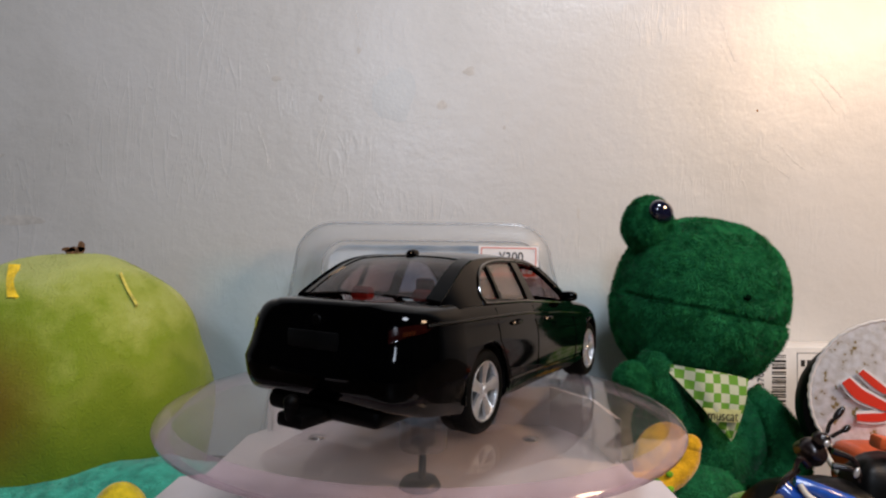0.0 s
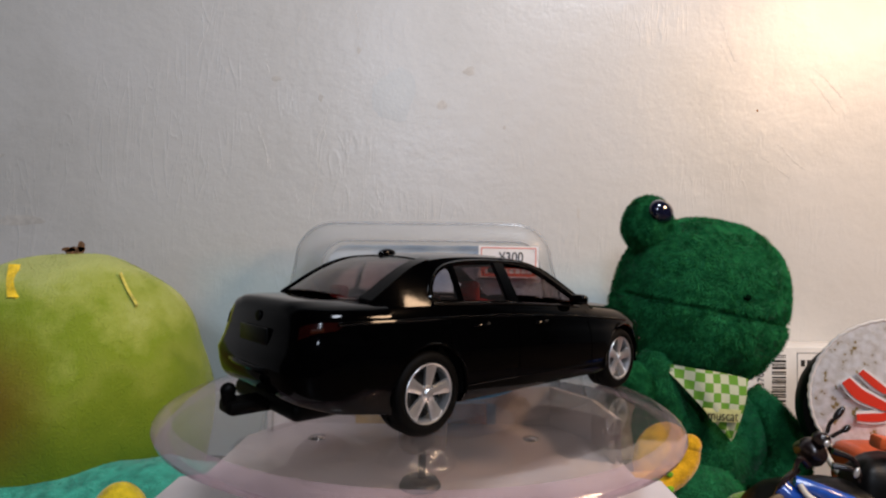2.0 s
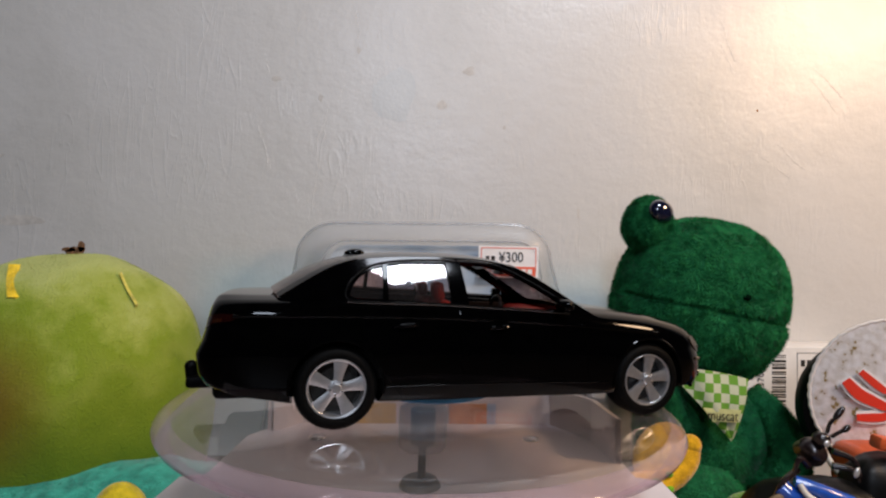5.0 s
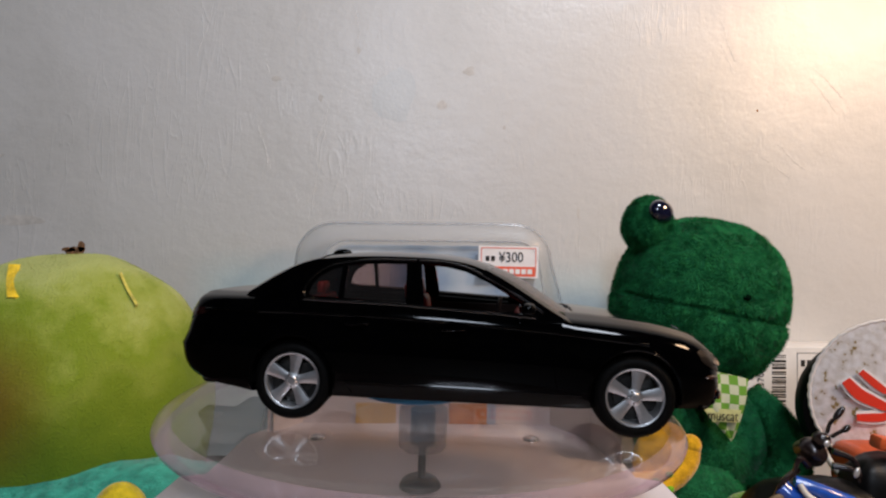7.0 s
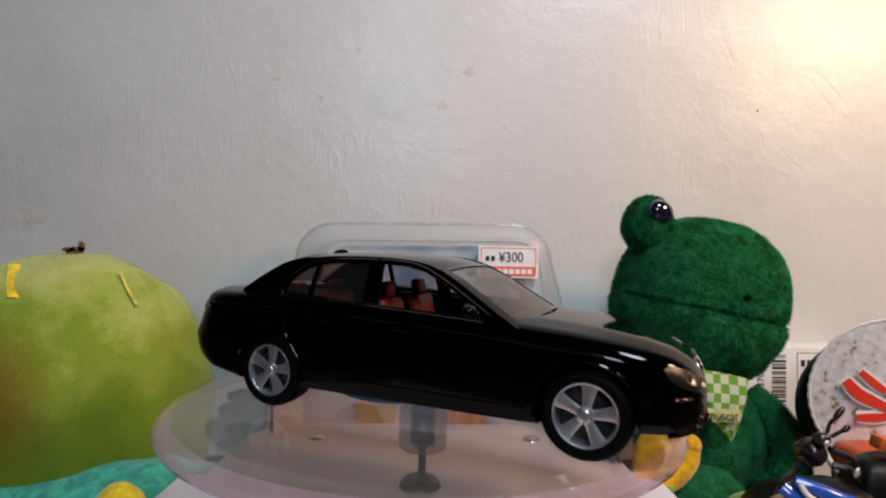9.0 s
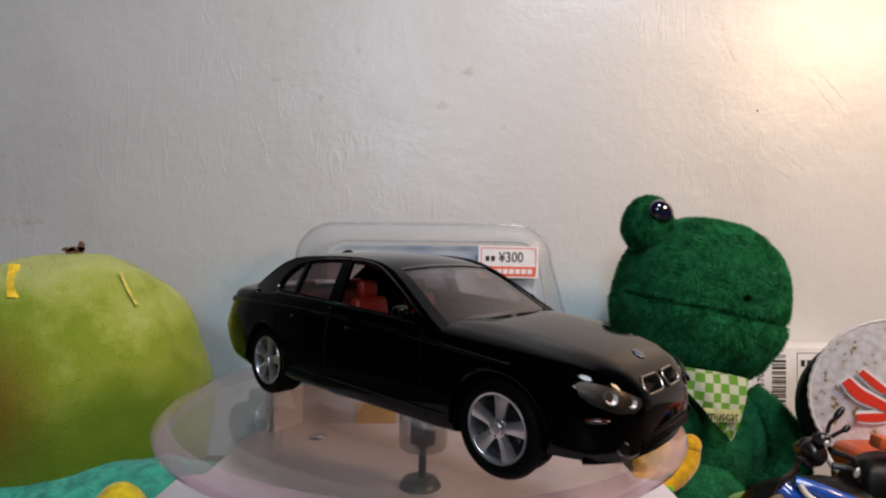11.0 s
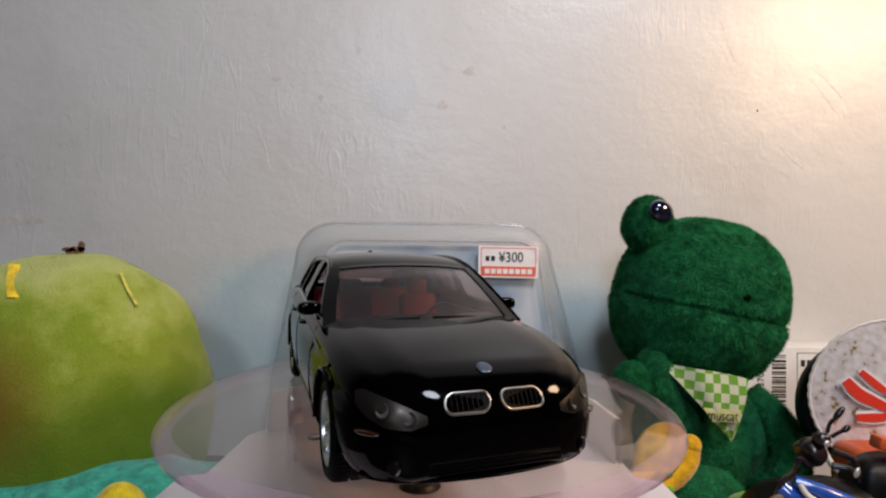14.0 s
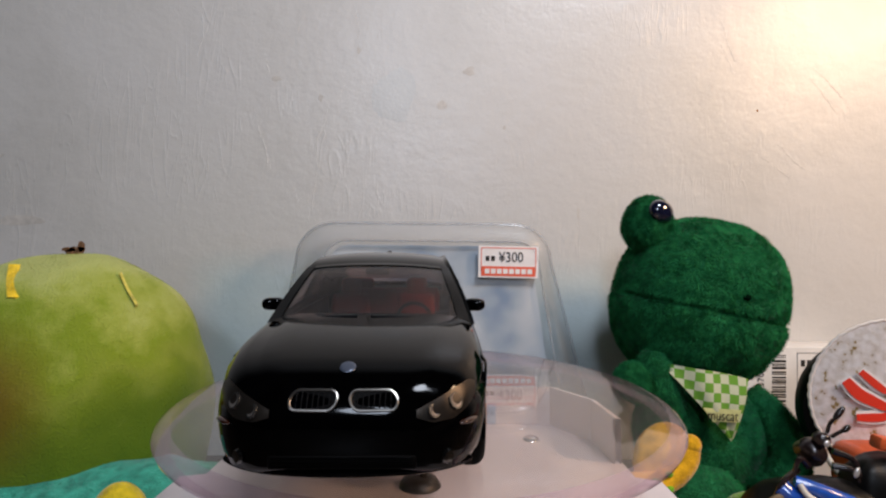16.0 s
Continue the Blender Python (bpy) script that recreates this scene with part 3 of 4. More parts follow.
        for dy, dz, rr in ((12.2, 13.7, 0.95), (15.2, 14.6, 1.15)):
            ring = lathe([(rr, 0.0), (rr, 0.3), (rr - 0.2, 0.3), (rr - 0.2, 0.0)], 24, "X", True)
            bowl = lathe([(0, 0.08), (rr * 0.45, 0.12), (rr - 0.18, 0.25)], 24, "X")
            at = Matrix.Translation((front_x(dy, dz) + 0.05, s * dy, dz)) @ pose(0, 0, 0, 0, -28, s * 42)
            part("lamp_ring", moved(ring, at), DARKMETAL, h)
            part("reflector", moved(bowl, at), BOWL, h, "small grey lamp reflector")
        am = bmesh.new()
        bmesh.ops.create_uvsphere(am, u_segments=16, v_segments=10, radius=1)
        moved(am, Matrix.Translation((83.0, s * 17.2, 11.6)) @ pose(0, 0, 0, 0, 0, s * -42) @ Matrix.Diagonal((2.0, 0.6, 0.4, 1)))
        part("indicator", am, AMBER, thing, "amber indicator")
        fl = lathe([(0, 0.5), (0.8, 0.4), (1.05, 0)], 20, "X")
        part("fog_light", moved(fl, Matrix.Translation((85.6, s * 14.2, 7.6)) @ pose(0, 0, 0, 0, 0, s * 38)), TRIM, thing, "round fog light")
        t = part("tail_light", body_patch(-25.7, -18.4, lambda f: 9.6 + 1.9 * f, lambda f: 12.0 - 0.2 * f, s), TAILRED, thing, "red tail light")
        part("indicator_lens", body_patch(-24.6, -22.9, lambda f: 10.3 + 0.3 * f, lambda f: 11.3, s, 0.2, 6, 3), AMBER, t)
    ws = thicken(top_skin(119, 84), 0.3)
    p = part("windscreen", ws, SCREEN, thing, "clear plastic windscreen")
    rw = thicken(top_skin(1, 38), 0.3)
    p = part("rear_window", rw, SCREEN, thing, "clear plastic rear window")
    # pillars beside the screens, and the rails above and below them
    for s in (-1, 1):
        part("screen_pillar", thicken(top_skin(84, 119, -0.22, 18, (0.885 * s, 1.005 * s), 3), 0.5), PAINT, thing)
        part("rear_pillar", thicken(top_skin(1, 38, -0.22, 18, (0.84 * s, 1.005 * s), 3), 0.5), PAINT, thing)
    for lo, hi in ((84, 86), (36, 38)):
        part("screen_rail", thicken(top_skin(lo, hi, -0.2, 3), 0.5), PAINT, thing)
    part("roof", thicken(top_skin(37, 85), 0.8), PAINT, thing, "black roof panel")
    fin = bmesh.new()
    bmesh.ops.create_uvsphere(fin, u_segments=20, v_segments=12, radius=1)
    moved(fin, Matrix.Translation((4.2, 0, 33.45)) @ pose(0, 0, 0, 0, -5, 0) @ Matrix.Diagonal((2.3, 0.85, 1.0, 1)))
    part("roof_antenna", fin, PAINT, thing, "small black roof antenna")
    # interior
    for s in (-1, 1):
        seat(thing, 24.5, s * 8.2)
    part("rear_seat", join(box(9, 29, 3.6, (5.0, 0, 11.2), 1.2, 3), box(3.4, 29, 12.5, (-0.6, 0, 17.2), 1.3, 3, pose(0, 0, 0, 0, -16, 0)),
                           box(2.2, 5.4, 3.8, (-2.6, -8, 24.3), 0.9, 3), box(2.2, 5.4, 3.8, (-2.6, 8, 24.3), 0.9, 3)), REDSEAT, thing, "red rear bench seat")
    part("dashboard", join(box(8, 33, 6.5, (50.3, 0, 17.8), 1.8, 3), box(14, 5, 3, (39, 0, 10.4), 0.8)), REDSEAT, thing, "red dashboard and centre console")
    wheel_rim = [(41.8 + 1.0 * math.cos(a) * 0.6, 8.2 + 3.6 * math.sin(a), 20.2 + 3.4 * math.cos(a)) for a in np.linspace(0, 2 * math.pi, 24, endpoint=False)]
    part("steering_wheel", join(tube(wheel_rim, 0.4, 8, True), tube([(41.9, 8.2, 20.2), (46.5, 8.2, 18.6)], 0.6, 8), box(0.5, 6.6, 0.9, (41.9, 8.2, 20.2), 0.2)), BLACK, thing, "black steering wheel")
    part("parcel_shelf", box(9, 31, 0.8, (-6.5, 0, 23.0), 0.3), BLACK, thing)
    for s in (-1, 1):
        part("door_card", box(44, 0.5, 12.5, (26, s * 17.7, 15), 0.2), BLACK, thing)
    # inside mirror and wipers
    part("inside_mirror", box(0.7, 5.2, 1.5, (39.4, 0, 30.2), 0.3), BLACK, thing)
    for y0, y1 in ((-2, -13), (11, 0.5)):
        pts = [(57.6 - 0.006 * y * y, y, 22.9 - 0.004 * y * y) for y in np.linspace(y0, y1, 10)]
        part("wiper", tube(pts, 0.22, 6), BLACK, thing)
    # nose: two rounded grilles, badge, lower intake, bumper lip
    for s in (-1, 1):
        lp = rounded_loop(s * 4.1, 15.2, 6.4, 2.4, 1.2, 7, 0.2 * -s)
        pts = [(nose_x(y, z) + 0.25, y, z) for y, z in lp]
        g = part("grille", tube(pts, 0.21, 8, True), CHROME, thing, "rounded chrome grille surround")
        inner = flat_fill([(y, z) for y, z in rounded_loop(s * 4.1, 15.2, 6.1, 2.2, 1.0, 7, 0.2 * -s)])
        for v in inner.verts:
            v.co = (nose_x(v.co.x, v.co.y) + 0.12, v.co.x, v.co.y)
        part("grille_mesh", thicken(inner, 0.1), GRILLE, g)
        for k in range(7):
            y = s * (1.9 + 0.75 * k)
            part("grille_bar", tube([(nose_x(y, z) + 0.2, y, z) for z in (14.1, 15.2, 16.3)], 0.1, 6), GRILLE, g)
    bz = 18.95
    bx = 82.0
    badge = lathe([(0, 0.2), (0.8, 0.18), (1.0, 0.14), (1.15, 0)], 28)
    part("badge", moved(badge, Matrix.Translation((bx, 0, bz - 0.1)) @ pose(0, 0, 0, 0, 29, 0)), mat("badge_enamel", (0.07, 0.085, 0.12), 0.3, metal=0.4), thing, "round silver and blue badge")
    part("lower_intake", box(1.0, 20, 2.0, (86.6, 0, 7.2), 0.4), GRILLE, thing)
    for k in range(3):
        part("intake_bar", box(0.5, 19.0, 0.2, (87.0, 0, 6.6 + 0.6 * k), 0.08), PAINT, thing)
    lip = [(86.5 - 0.010 * y * y - 0.0028 * max(0, abs(y) - 8) ** 3, y, 5.5) for y in np.linspace(-17.5, 17.5, 29)]
    part("front_lip", tube(lip, 0.55, 8), PAINT, thing)
    # rear: plate recess, bumper crease, exhausts, tow bar
    part("plate_recess", box(0.6, 11.5, 3.0, (-25.0, 0, 18.0), 0.25), BLACK, thing)
    part("rear_badge", moved(lathe([(0, 0.3), (0.9, 0.25), (1.1, 0)], 20, "X"), Matrix.Translation((-24.2, 0, 21.2)) @ pose(0, 0, 0, 0, 0, 180)), GRILLE, thing)
    rb = [(-26.35 + 0.0105 * y * y + (0.0009 * max(0, abs(y) - 10) ** 3), y, 12.4) for y in np.linspace(-18, 18, 27)]
    part("bumper_strip", tube(rb, 0.55, 8), PAINT, thing)
    part("rear_valance", box(14, 26, 3.4, (-16.2, 0, 5.9), 1.4, 4), GRILLE, thing)
    tow = join(box(9, 6.0, 2.4, (-25.3, 0, 5.4), 0.7), tube([(-28.2, 0, 5.4), (-29.0, 0, 6.2), (-29.2, 0, 7.8)], 1.25, 12))
    ball = bmesh.new()
    bmesh.ops.create_uvsphere(ball, u_segments=16, v_segments=10, radius=1.35)
    part("tow_bar", join(tow, moved(ball, Matrix.Translation((-29.2, 0, 8.3)))), GRILLE, thing, "black tow bar with ball")
    part("underbody_disc", moved(lathe([(0, 1.9), (9, 2.0), (13, 2.4), (15, 3.2), (15, 3.9), (0, 3.9)], 64), Matrix.Translation((23, -2, 0))), BLUEPAD, thing, "round blue disc under the floor")
    part("chassis", box(74, 30, 1.6, (33, 0, 4.5), 0.4), BLACK, thing)
    for x in (0, WB):
        part("axle", moved(lathe([(0, -17), (0.9, -17), (0.9, 17), (0, 17)], 12, "Y"), Matrix.Translation((x, 0, 7.55))), DARKMETAL, thing)
        for s in (-1, 1):
            wheel(thing, x, s)
    return thing


def nose_x(y, z):
    """The front face's depth at a height and half-width."""
    a = abs(y)
    return float(np.interp(z, [4, 8, 11, 12.4, 14.4, 16.5, 18.2], [86.4, 86.9, 86.9, 86.8, 86.3, 84.9, 83.3])) - 0.004 * a * a - 0.0003 * a ** 3


CAR = car()


# ---------------------------------------------------------------- soft toys and clutter
def plush(name, colour, rough=0.9, sheen=0.35):
    return vary(mat(name, colour, rough, sheen=sheen, spec=0.15), 260, 0.35, 0.9, fine=0.0006, fine_scale=1500)


def blob(at, radii, turn=None, power=1.0, u=48, v=32):
    bm = bmesh.new()
    bmesh.ops.create_uvsphere(bm, u_segments=u, v_segments=v, radius=1)
    if power != 1.0:
        for q in bm.verts:
            q.co = Vector([math.copysign(abs(c) ** power, c) for c in q.co])
    m = Matrix.Translation(at)
    if turn is not None:
        m = m @ turn
    return moved(bm, m @ Matrix.Diagonal((*radii, 1)))


def lumpy(bm, amount, size):
    bm.normal_update()
    for v in bm.verts:
        v.co += v.normal * amount * noise.noise(v.co / size)
    return bm


def pile(source, count, length, material, parent, seed, width=0.16):
    """Short plush pile over the front of a skin: fine blades joined into one part."""
    rng = np.random.default_rng(seed)
    src = source.data
    src.calc_loop_triangles()
    co = np.array([v.co[:] for v in src.vertices]) / MM
    tri = np.array([t.vertices[:] for t in src.loop_triangles])
    a, b, c = co[tri[:, 0]], co[tri[:, 1]], co[tri[:, 2]]
    nrm = np.cross(b - a, c - a)
    area = np.linalg.norm(nrm, axis=1)
    nrm /= area[:, None] + 1e-9
    ok = nrm[:, 1] < 0.35
    w = area * ok
    idx = rng.choice(len(tri), count, p=w / w.sum())
    r1, r2 = np.sqrt(rng.random(count)), rng.random(count)
    p = (1 - r1)[:, None] * a[idx] + (r1 * (1 - r2))[:, None] * b[idx] + (r1 * r2)[:, None] * c[idx]
    n = nrm[idx]
    lean = np.stack([np.array([noise.noise(Vector(q / 7.0 + np.array([k * 40.0, 0, 0]))) for q in p]) for k in range(3)], 1)
    lie = lean * 1.6 + rng.normal(0, 0.45, (count, 3)) + np.array([0, 0, -0.35])
    lie -= n * np.sum(lie * n, axis=1)[:, None]
    lie /= np.linalg.norm(lie, axis=1)[:, None] + 1e-6
    d = 0.55 * n + 0.85 * lie
    s = np.cross(d, n)
    s /= np.linalg.norm(s, axis=1)[:, None] + 1e-6
    ln = length * (0.6 + 0.8 * rng.random(count))[:, None]
    v = np.stack([p - s * width - n * 0.1, p + s * width - n * 0.1, p + d * ln], 1).reshape(-1, 3) * MM
    me = bpy.data.meshes.new("fleece")
    me.from_pydata(v.tolist(), [], np.arange(count * 3).reshape(-1, 3).tolist())
    me.materials.append(material)
    ob = new("fleece", me)
    ob.parent = parent
    return tagged(ob, label="short plush pile", kind="stuff")


def writing(name, text, size, at, turn, material, parent, label="", depth=0.05, squash=1.0):
    cu = bpy.data.curves.new(name, "FONT")
    cu.body, cu.size, cu.extrude, cu.align_x, cu.align_y = text, size, depth, "CENTER", "CENTER"
    tmp = bpy.data.objects.new("tmp", cu)
    scene.collection.objects.link(tmp)
    bpy.context.view_layer.update()
    me = bpy.data.meshes.new_from_object(tmp.evaluated_get(bpy.context.evaluated_depsgraph_get()))
    bpy.data.objects.remove(tmp)
    bpy.data.curves.remove(cu)
    me.transform(Matrix.Diagonal((MM, MM, MM, 1)) @ Matrix.Translation(at) @ turn @ Matrix.Diagonal((squash, 1, 1, 1)))
    me.materials.clear()
    me.materials.append(material)
    ob = new(name, me)
    ob.parent = parent
    return tagged(ob, label=label)


def pile_material(name, colour, colour2, scale):
    """Fine fibres that let light through from behind."""
    m = bpy.data.materials.new(name)
    m.use_nodes = True
    nt = m.node_tree
    nt.nodes.remove(nt.nodes["Principled BSDF"])
    tc = nt.nodes.new("ShaderNodeTexCoord")
    nz = node(m, "ShaderNodeTexNoise", Scale=scale, Detail=5.0)
    link(m, tc, "Object", nz, "Vector")
    r = ramp(m, nz, 0, [(0.3, colour), (0.7, colour2)])
    d = nt.nodes.new("ShaderNodeBsdfDiffuse")
    t = nt.nodes.new("ShaderNodeBsdfTranslucent")
    x = node(m, "ShaderNodeMixShader", Fac=0.4)
    link(m, r, 0, d, 0)
    link(m, r, 0, t, 0)
    nt.links.new(d.outputs[0], x.inputs[1])
    nt.links.new(t.outputs[0], x.inputs[2])
    nt.links.new(x.outputs[0], nt.nodes["Material Output"].inputs[0])
    return m


FROG = plush("dark_green_plush", (0.009, 0.100, 0.036), sheen=0.08)
FROGPILE = pile_material("dark_green_pile", (0.009, 0.092, 0.034), (0.034, 0.25, 0.088), 330)
EYE_BLACK = mat("glossy_eye", (0.006, 0.007, 0.02), 0.06, coat=1.0)
YELLOWFELT = plush("yellow_plush", (0.62, 0.33, 0.012))
LIMESPOT = plush("lime_spot", (0.13, 0.30, 0.01))
INK = mat("black_ink", (0.015, 0.013, 0.012), 0.6)
FRONT = pose(0, 0, 0, 90, 0, 0)


def bandana_material():
    m = mat("checked_cotton", (0.5, 0.6, 0.2), 0.85)
    tc = node(m, "ShaderNodeTexCoord")
    mp = node(m, "ShaderNodeMapping", Scale=(1, 0, 1), Rotation=(0, radians(-6), 0))
    link(m, tc, "Object", mp, "Vector")
    ck = node(m, "ShaderNodeTexChecker", Color1=(0.10, 0.25, 0.02, 1), Color2=(0.42, 0.45, 0.31, 1), Scale=285.0)
    link(m, mp, 0, ck, "Vector")
    nz = node(m, "ShaderNodeTexNoise", Scale=2500.0, Detail=2.0)
    link(m, tc, "Object", nz, "Vector")
    bp = node(m, "ShaderNodeBump", Strength=0.4, Distance=0.0003)
    link(m, nz, 0, bp, "Height")
    b = m.node_tree.nodes["Principled BSDF"]
    link(m, ck, 0, b, "Base Color")
    link(m, bp, 0, b, "Normal")
    return m


def frog():
    thing = tagged(empty("plush_frog"), "dark green plush frog with a green checked bandana", "soft toy")
    # head with a mouth fold
    bm = blob((0, 0, 0), (1, 1, 1), None, 1.0, 170, 150)
    tilt = pose(0, 0, 0, 0, 11.5, 0)
    for v in bm.verts:
        c = v.co.copy()
        q = Vector((math.copysign(abs(c.x) ** 0.86, c.x), c.y, math.copysign(abs(c.z) ** 0.88, c.z)))
        k = 1 + (0.05 * q.x if c.z > 0 else -0.03 * q.x)
        p = Vector((q.x * 35.4, q.y * 32, q.z * (37.5 if q.z > 0 else 35.5) * k))
        fold = math.exp(-((p.z + 1.5) / 0.8) ** 2) * min(1, max(0, -c.y * 2.2 + 0.12))
        bulge = math.exp(-((p.z + 6.0) / 5.0) ** 2) * 0.5 - math.exp(-((p.z + 2) / 3.5) ** 2) * 0.3
        p += c.normalized() * (bulge - 2.6 * fold)
        v.co = p
    bm = lumpy(bm, 0.8, 9)
    head = part("head", moved(bm, Matrix.Translation((117.2, 100, 13.4)) @ tilt), FROG, thing, "large dark green plush head", angle=180)
    bump = part("eye_mound", blob((93.4, 94, 48.0), (9.8, 10.0, 12.0), pose(0, 0, 0, 0, 14, 0)), FROG, thing, "rounded eye mound", angle=180)
    part("eye", blob((96.0, 85.2, 52.8), (5.6, 3.6, 5.0), pose(0, 0, 0, -10, 25, 14)), EYE_BLACK, thing, "glossy blue-black eye")
    part("nostril", blob((122.0, 67.9, 18.6), (1.6, 1.2, 1.3)), mat("nostril_thread", (0.001, 0.006, 0.003), 0.9, spec=0.0), thing, "small dark nostril")
    body = part("torso", lumpy(blob((119.5, 102, -45), (28, 24, 30)), 1.2, 10), FROG, thing, "green plush torso", angle=180)
    arms = []
    la = lumpy(tube(smoothed([(109, 90, -42), (101, 86, -32), (95, 83, -19), (92.3, 82, -9), (92.6, 82, -4.5)], 28), 8.6, 28, taper=(1.25, 0.55)), 1.2, 6)
    arms.append(part("arm", la, FROG, thing, "raised plush arm", angle=180))
    arms.append(part("arm", lumpy(blob((84.5, 82, -17.5), (8.4, 8, 7.6), pose(0, 0, 0, 0, 35, 0)), 1.0, 6), FROG, thing, "raised plush arm", angle=180))
    ra = lumpy(tube(smoothed([(138.5, 96, -24), (144.0, 91, -32), (148, 86, -42), (147.5, 84, -52), (141, 83, -64)], 28), 9.0, 28, taper=(0.6, 1.15)), 1.2, 6)
    arms.append(part("arm", ra, FROG, thing, "hanging plush arm", angle=180))
    leg = part("leg", lumpy(blob((108, 84, -62), (20, 20, 13)), 1.0, 7), FROG, thing, angle=180)
    part("foot_edge", blob((123, 60, -59), (13, 10, 6.2)), LIMESPOT, thing, "lime green foot edge", angle=180)
    # spotted yellow sole
    sole = part("sole", tube(smoothed([(101.6, 70, -39), (99.8, 69, -44), (94.5, 68, -49), (86, 68, -53), (76, 68, -55)], 30), 5.0, 24, taper=(0.7, 1.2)), YELLOWFELT, thing, "yellow foot with green spots", angle=180)
    part("instep", blob((90.5, 71, -42.5), (10.5, 4.5, 13.0), pose(0, 0, 0, 0, 28, 0)), YELLOWFELT, sole, angle=180)
    part("toe", blob((101.7, 70, -38.4), (3.7, 4, 3.9)), YELLOWFELT, sole, angle=180)
    for x, z, r in ((85.2, -50.0, 2.0), (90.6, -52.6, 1.6), (79.5, -52.6, 2.2), (90.4, -47.0, 1.4), (73.5, -54.0, 1.8)):
        part("spot", blob((x, 63.0, z), (r, 0.8, r * 0.85)), LIMESPOT, sole)
    # bandana
    rows = []
    for i in range(15):
        f = i / 14
        row = []
        for j in range(13):
            g = j / 12
            top = Vector((92.6 + 33.8 * g, 0, -8.8 - 5.4 * g + 1.0 * math.sin(g * 3.14)))
            p = top.lerp(Vector((119.6, 0, -38.4)), f)
            y = 74.0 + 0.011 * (p.x - 111) ** 2 - 2.5 * math.sin(f * 3.1) + 1.2 * math.sin(g * 11 + f * 3) * (1 - f)
            row.append((p.x, y, p.z))
        rows.append(row)
    cloth = grid(rows)
    bmesh.ops.remove_doubles(cloth, verts=cloth.verts[:], dist=0.01)
    ban = part("bandana", thicken(cloth, 0.5), bandana_material(), thing, "green and white checked cotton bandana", angle=60)
    tip = flat_fill([(106.4, -24.3), (121.9, -25.4), (120.4, -30.0), (110.2, -29.6)])
    for v in tip.verts:
        v.co = (v.co.x, 70.4 + 0.011 * (v.co.x - 111) ** 2, v.co.y)
    part("print_panel", thicken(tip, 0.3), vary(mat("pale_lime_print", (0.45, 0.46, 0.20), 0.85), 300, 0.2, 0.2, fine_scale=2500), ban)
    writing("lettering", "muscat", 5.8, (113.9, 69.9, -27.3), FRONT @ pose(0, 0, 0, 0, 0, -3), INK, ban, "dark printed lettering", squash=0.72)
    pile(head, 40000, 2.1, FROGPILE, thing, 1, 0.2)
    pile(bump, 6500, 2.0, FROGPILE, thing, 2, 0.2)
    pile(body, 12000, 1.8, FROGPILE, thing, 3)
    for k, a in enumerate(arms):
        pile(a, 7000, 1.8, FROGPILE, thing, 4 + k)
    pile(leg, 5000, 1.8, FROGPILE, thing, 9)
    settle(thing)


def green_plush_material():
    m = mat("lime_plush", (0.3, 0.34, 0.05), 0.9, sheen=0.18, spec=0.15)
    nt = m.node_tree
    b = nt.nodes["Principled BSDF"]
    tc = nt.nodes.new("ShaderNodeTexCoord")
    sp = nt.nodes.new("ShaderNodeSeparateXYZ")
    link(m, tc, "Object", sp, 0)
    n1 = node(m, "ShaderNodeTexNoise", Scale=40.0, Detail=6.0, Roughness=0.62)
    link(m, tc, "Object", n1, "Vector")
    # overhead light put into the colour by height: pale crown, dark underside
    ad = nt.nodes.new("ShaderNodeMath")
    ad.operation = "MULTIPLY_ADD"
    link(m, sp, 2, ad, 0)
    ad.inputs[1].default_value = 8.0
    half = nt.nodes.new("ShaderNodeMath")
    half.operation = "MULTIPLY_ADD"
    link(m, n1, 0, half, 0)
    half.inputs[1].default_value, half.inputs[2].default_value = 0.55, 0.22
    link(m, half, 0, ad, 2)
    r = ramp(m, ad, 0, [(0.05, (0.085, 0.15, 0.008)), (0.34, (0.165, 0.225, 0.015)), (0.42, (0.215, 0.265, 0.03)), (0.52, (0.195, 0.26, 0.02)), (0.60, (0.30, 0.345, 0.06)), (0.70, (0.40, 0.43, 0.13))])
    # a brown blotch low on the cheek, with an uneven soft edge
    ds = node(m, "ShaderNodeVectorMath")
    ds.operation = "DISTANCE"
    link(m, tc, "Object", ds, 0)
    ds.inputs[1].default_value = (-0.146, 0.033, -0.016)
    ns = nt.nodes.new("ShaderNodeMath")
    ns.operation = "MULTIPLY_ADD"
    link(m, n1, 0, ns, 0)
    ns.inputs[1].default_value = 0.012
    link(m, ds, "Value", ns, 2)
    br = ramp(m, ns, 0, [(0.016, (0.8,) * 3), (0.036, (0,) * 3)])
    mx = node(m, "ShaderNodeMix")
    mx.data_type = "RGBA"
    link(m, br, 0, mx, 0)
    link(m, r, 0, mx, 6)
    mx.inputs[7].default_value = (0.15, 0.075, 0.008, 1)
    link(m, mx, 2, b, "Base Color")
    n2 = node(m, "ShaderNodeTexNoise", Scale=1400.0, Detail=3.0)
    link(m, tc, "Object", n2, "Vector")
    bp = node(m, "ShaderNodeBump", Strength=0.8, Distance=0.0005)
    link(m, n2, 0, bp, "Height")
    link(m, bp, 0, b, "Normal")
    return m


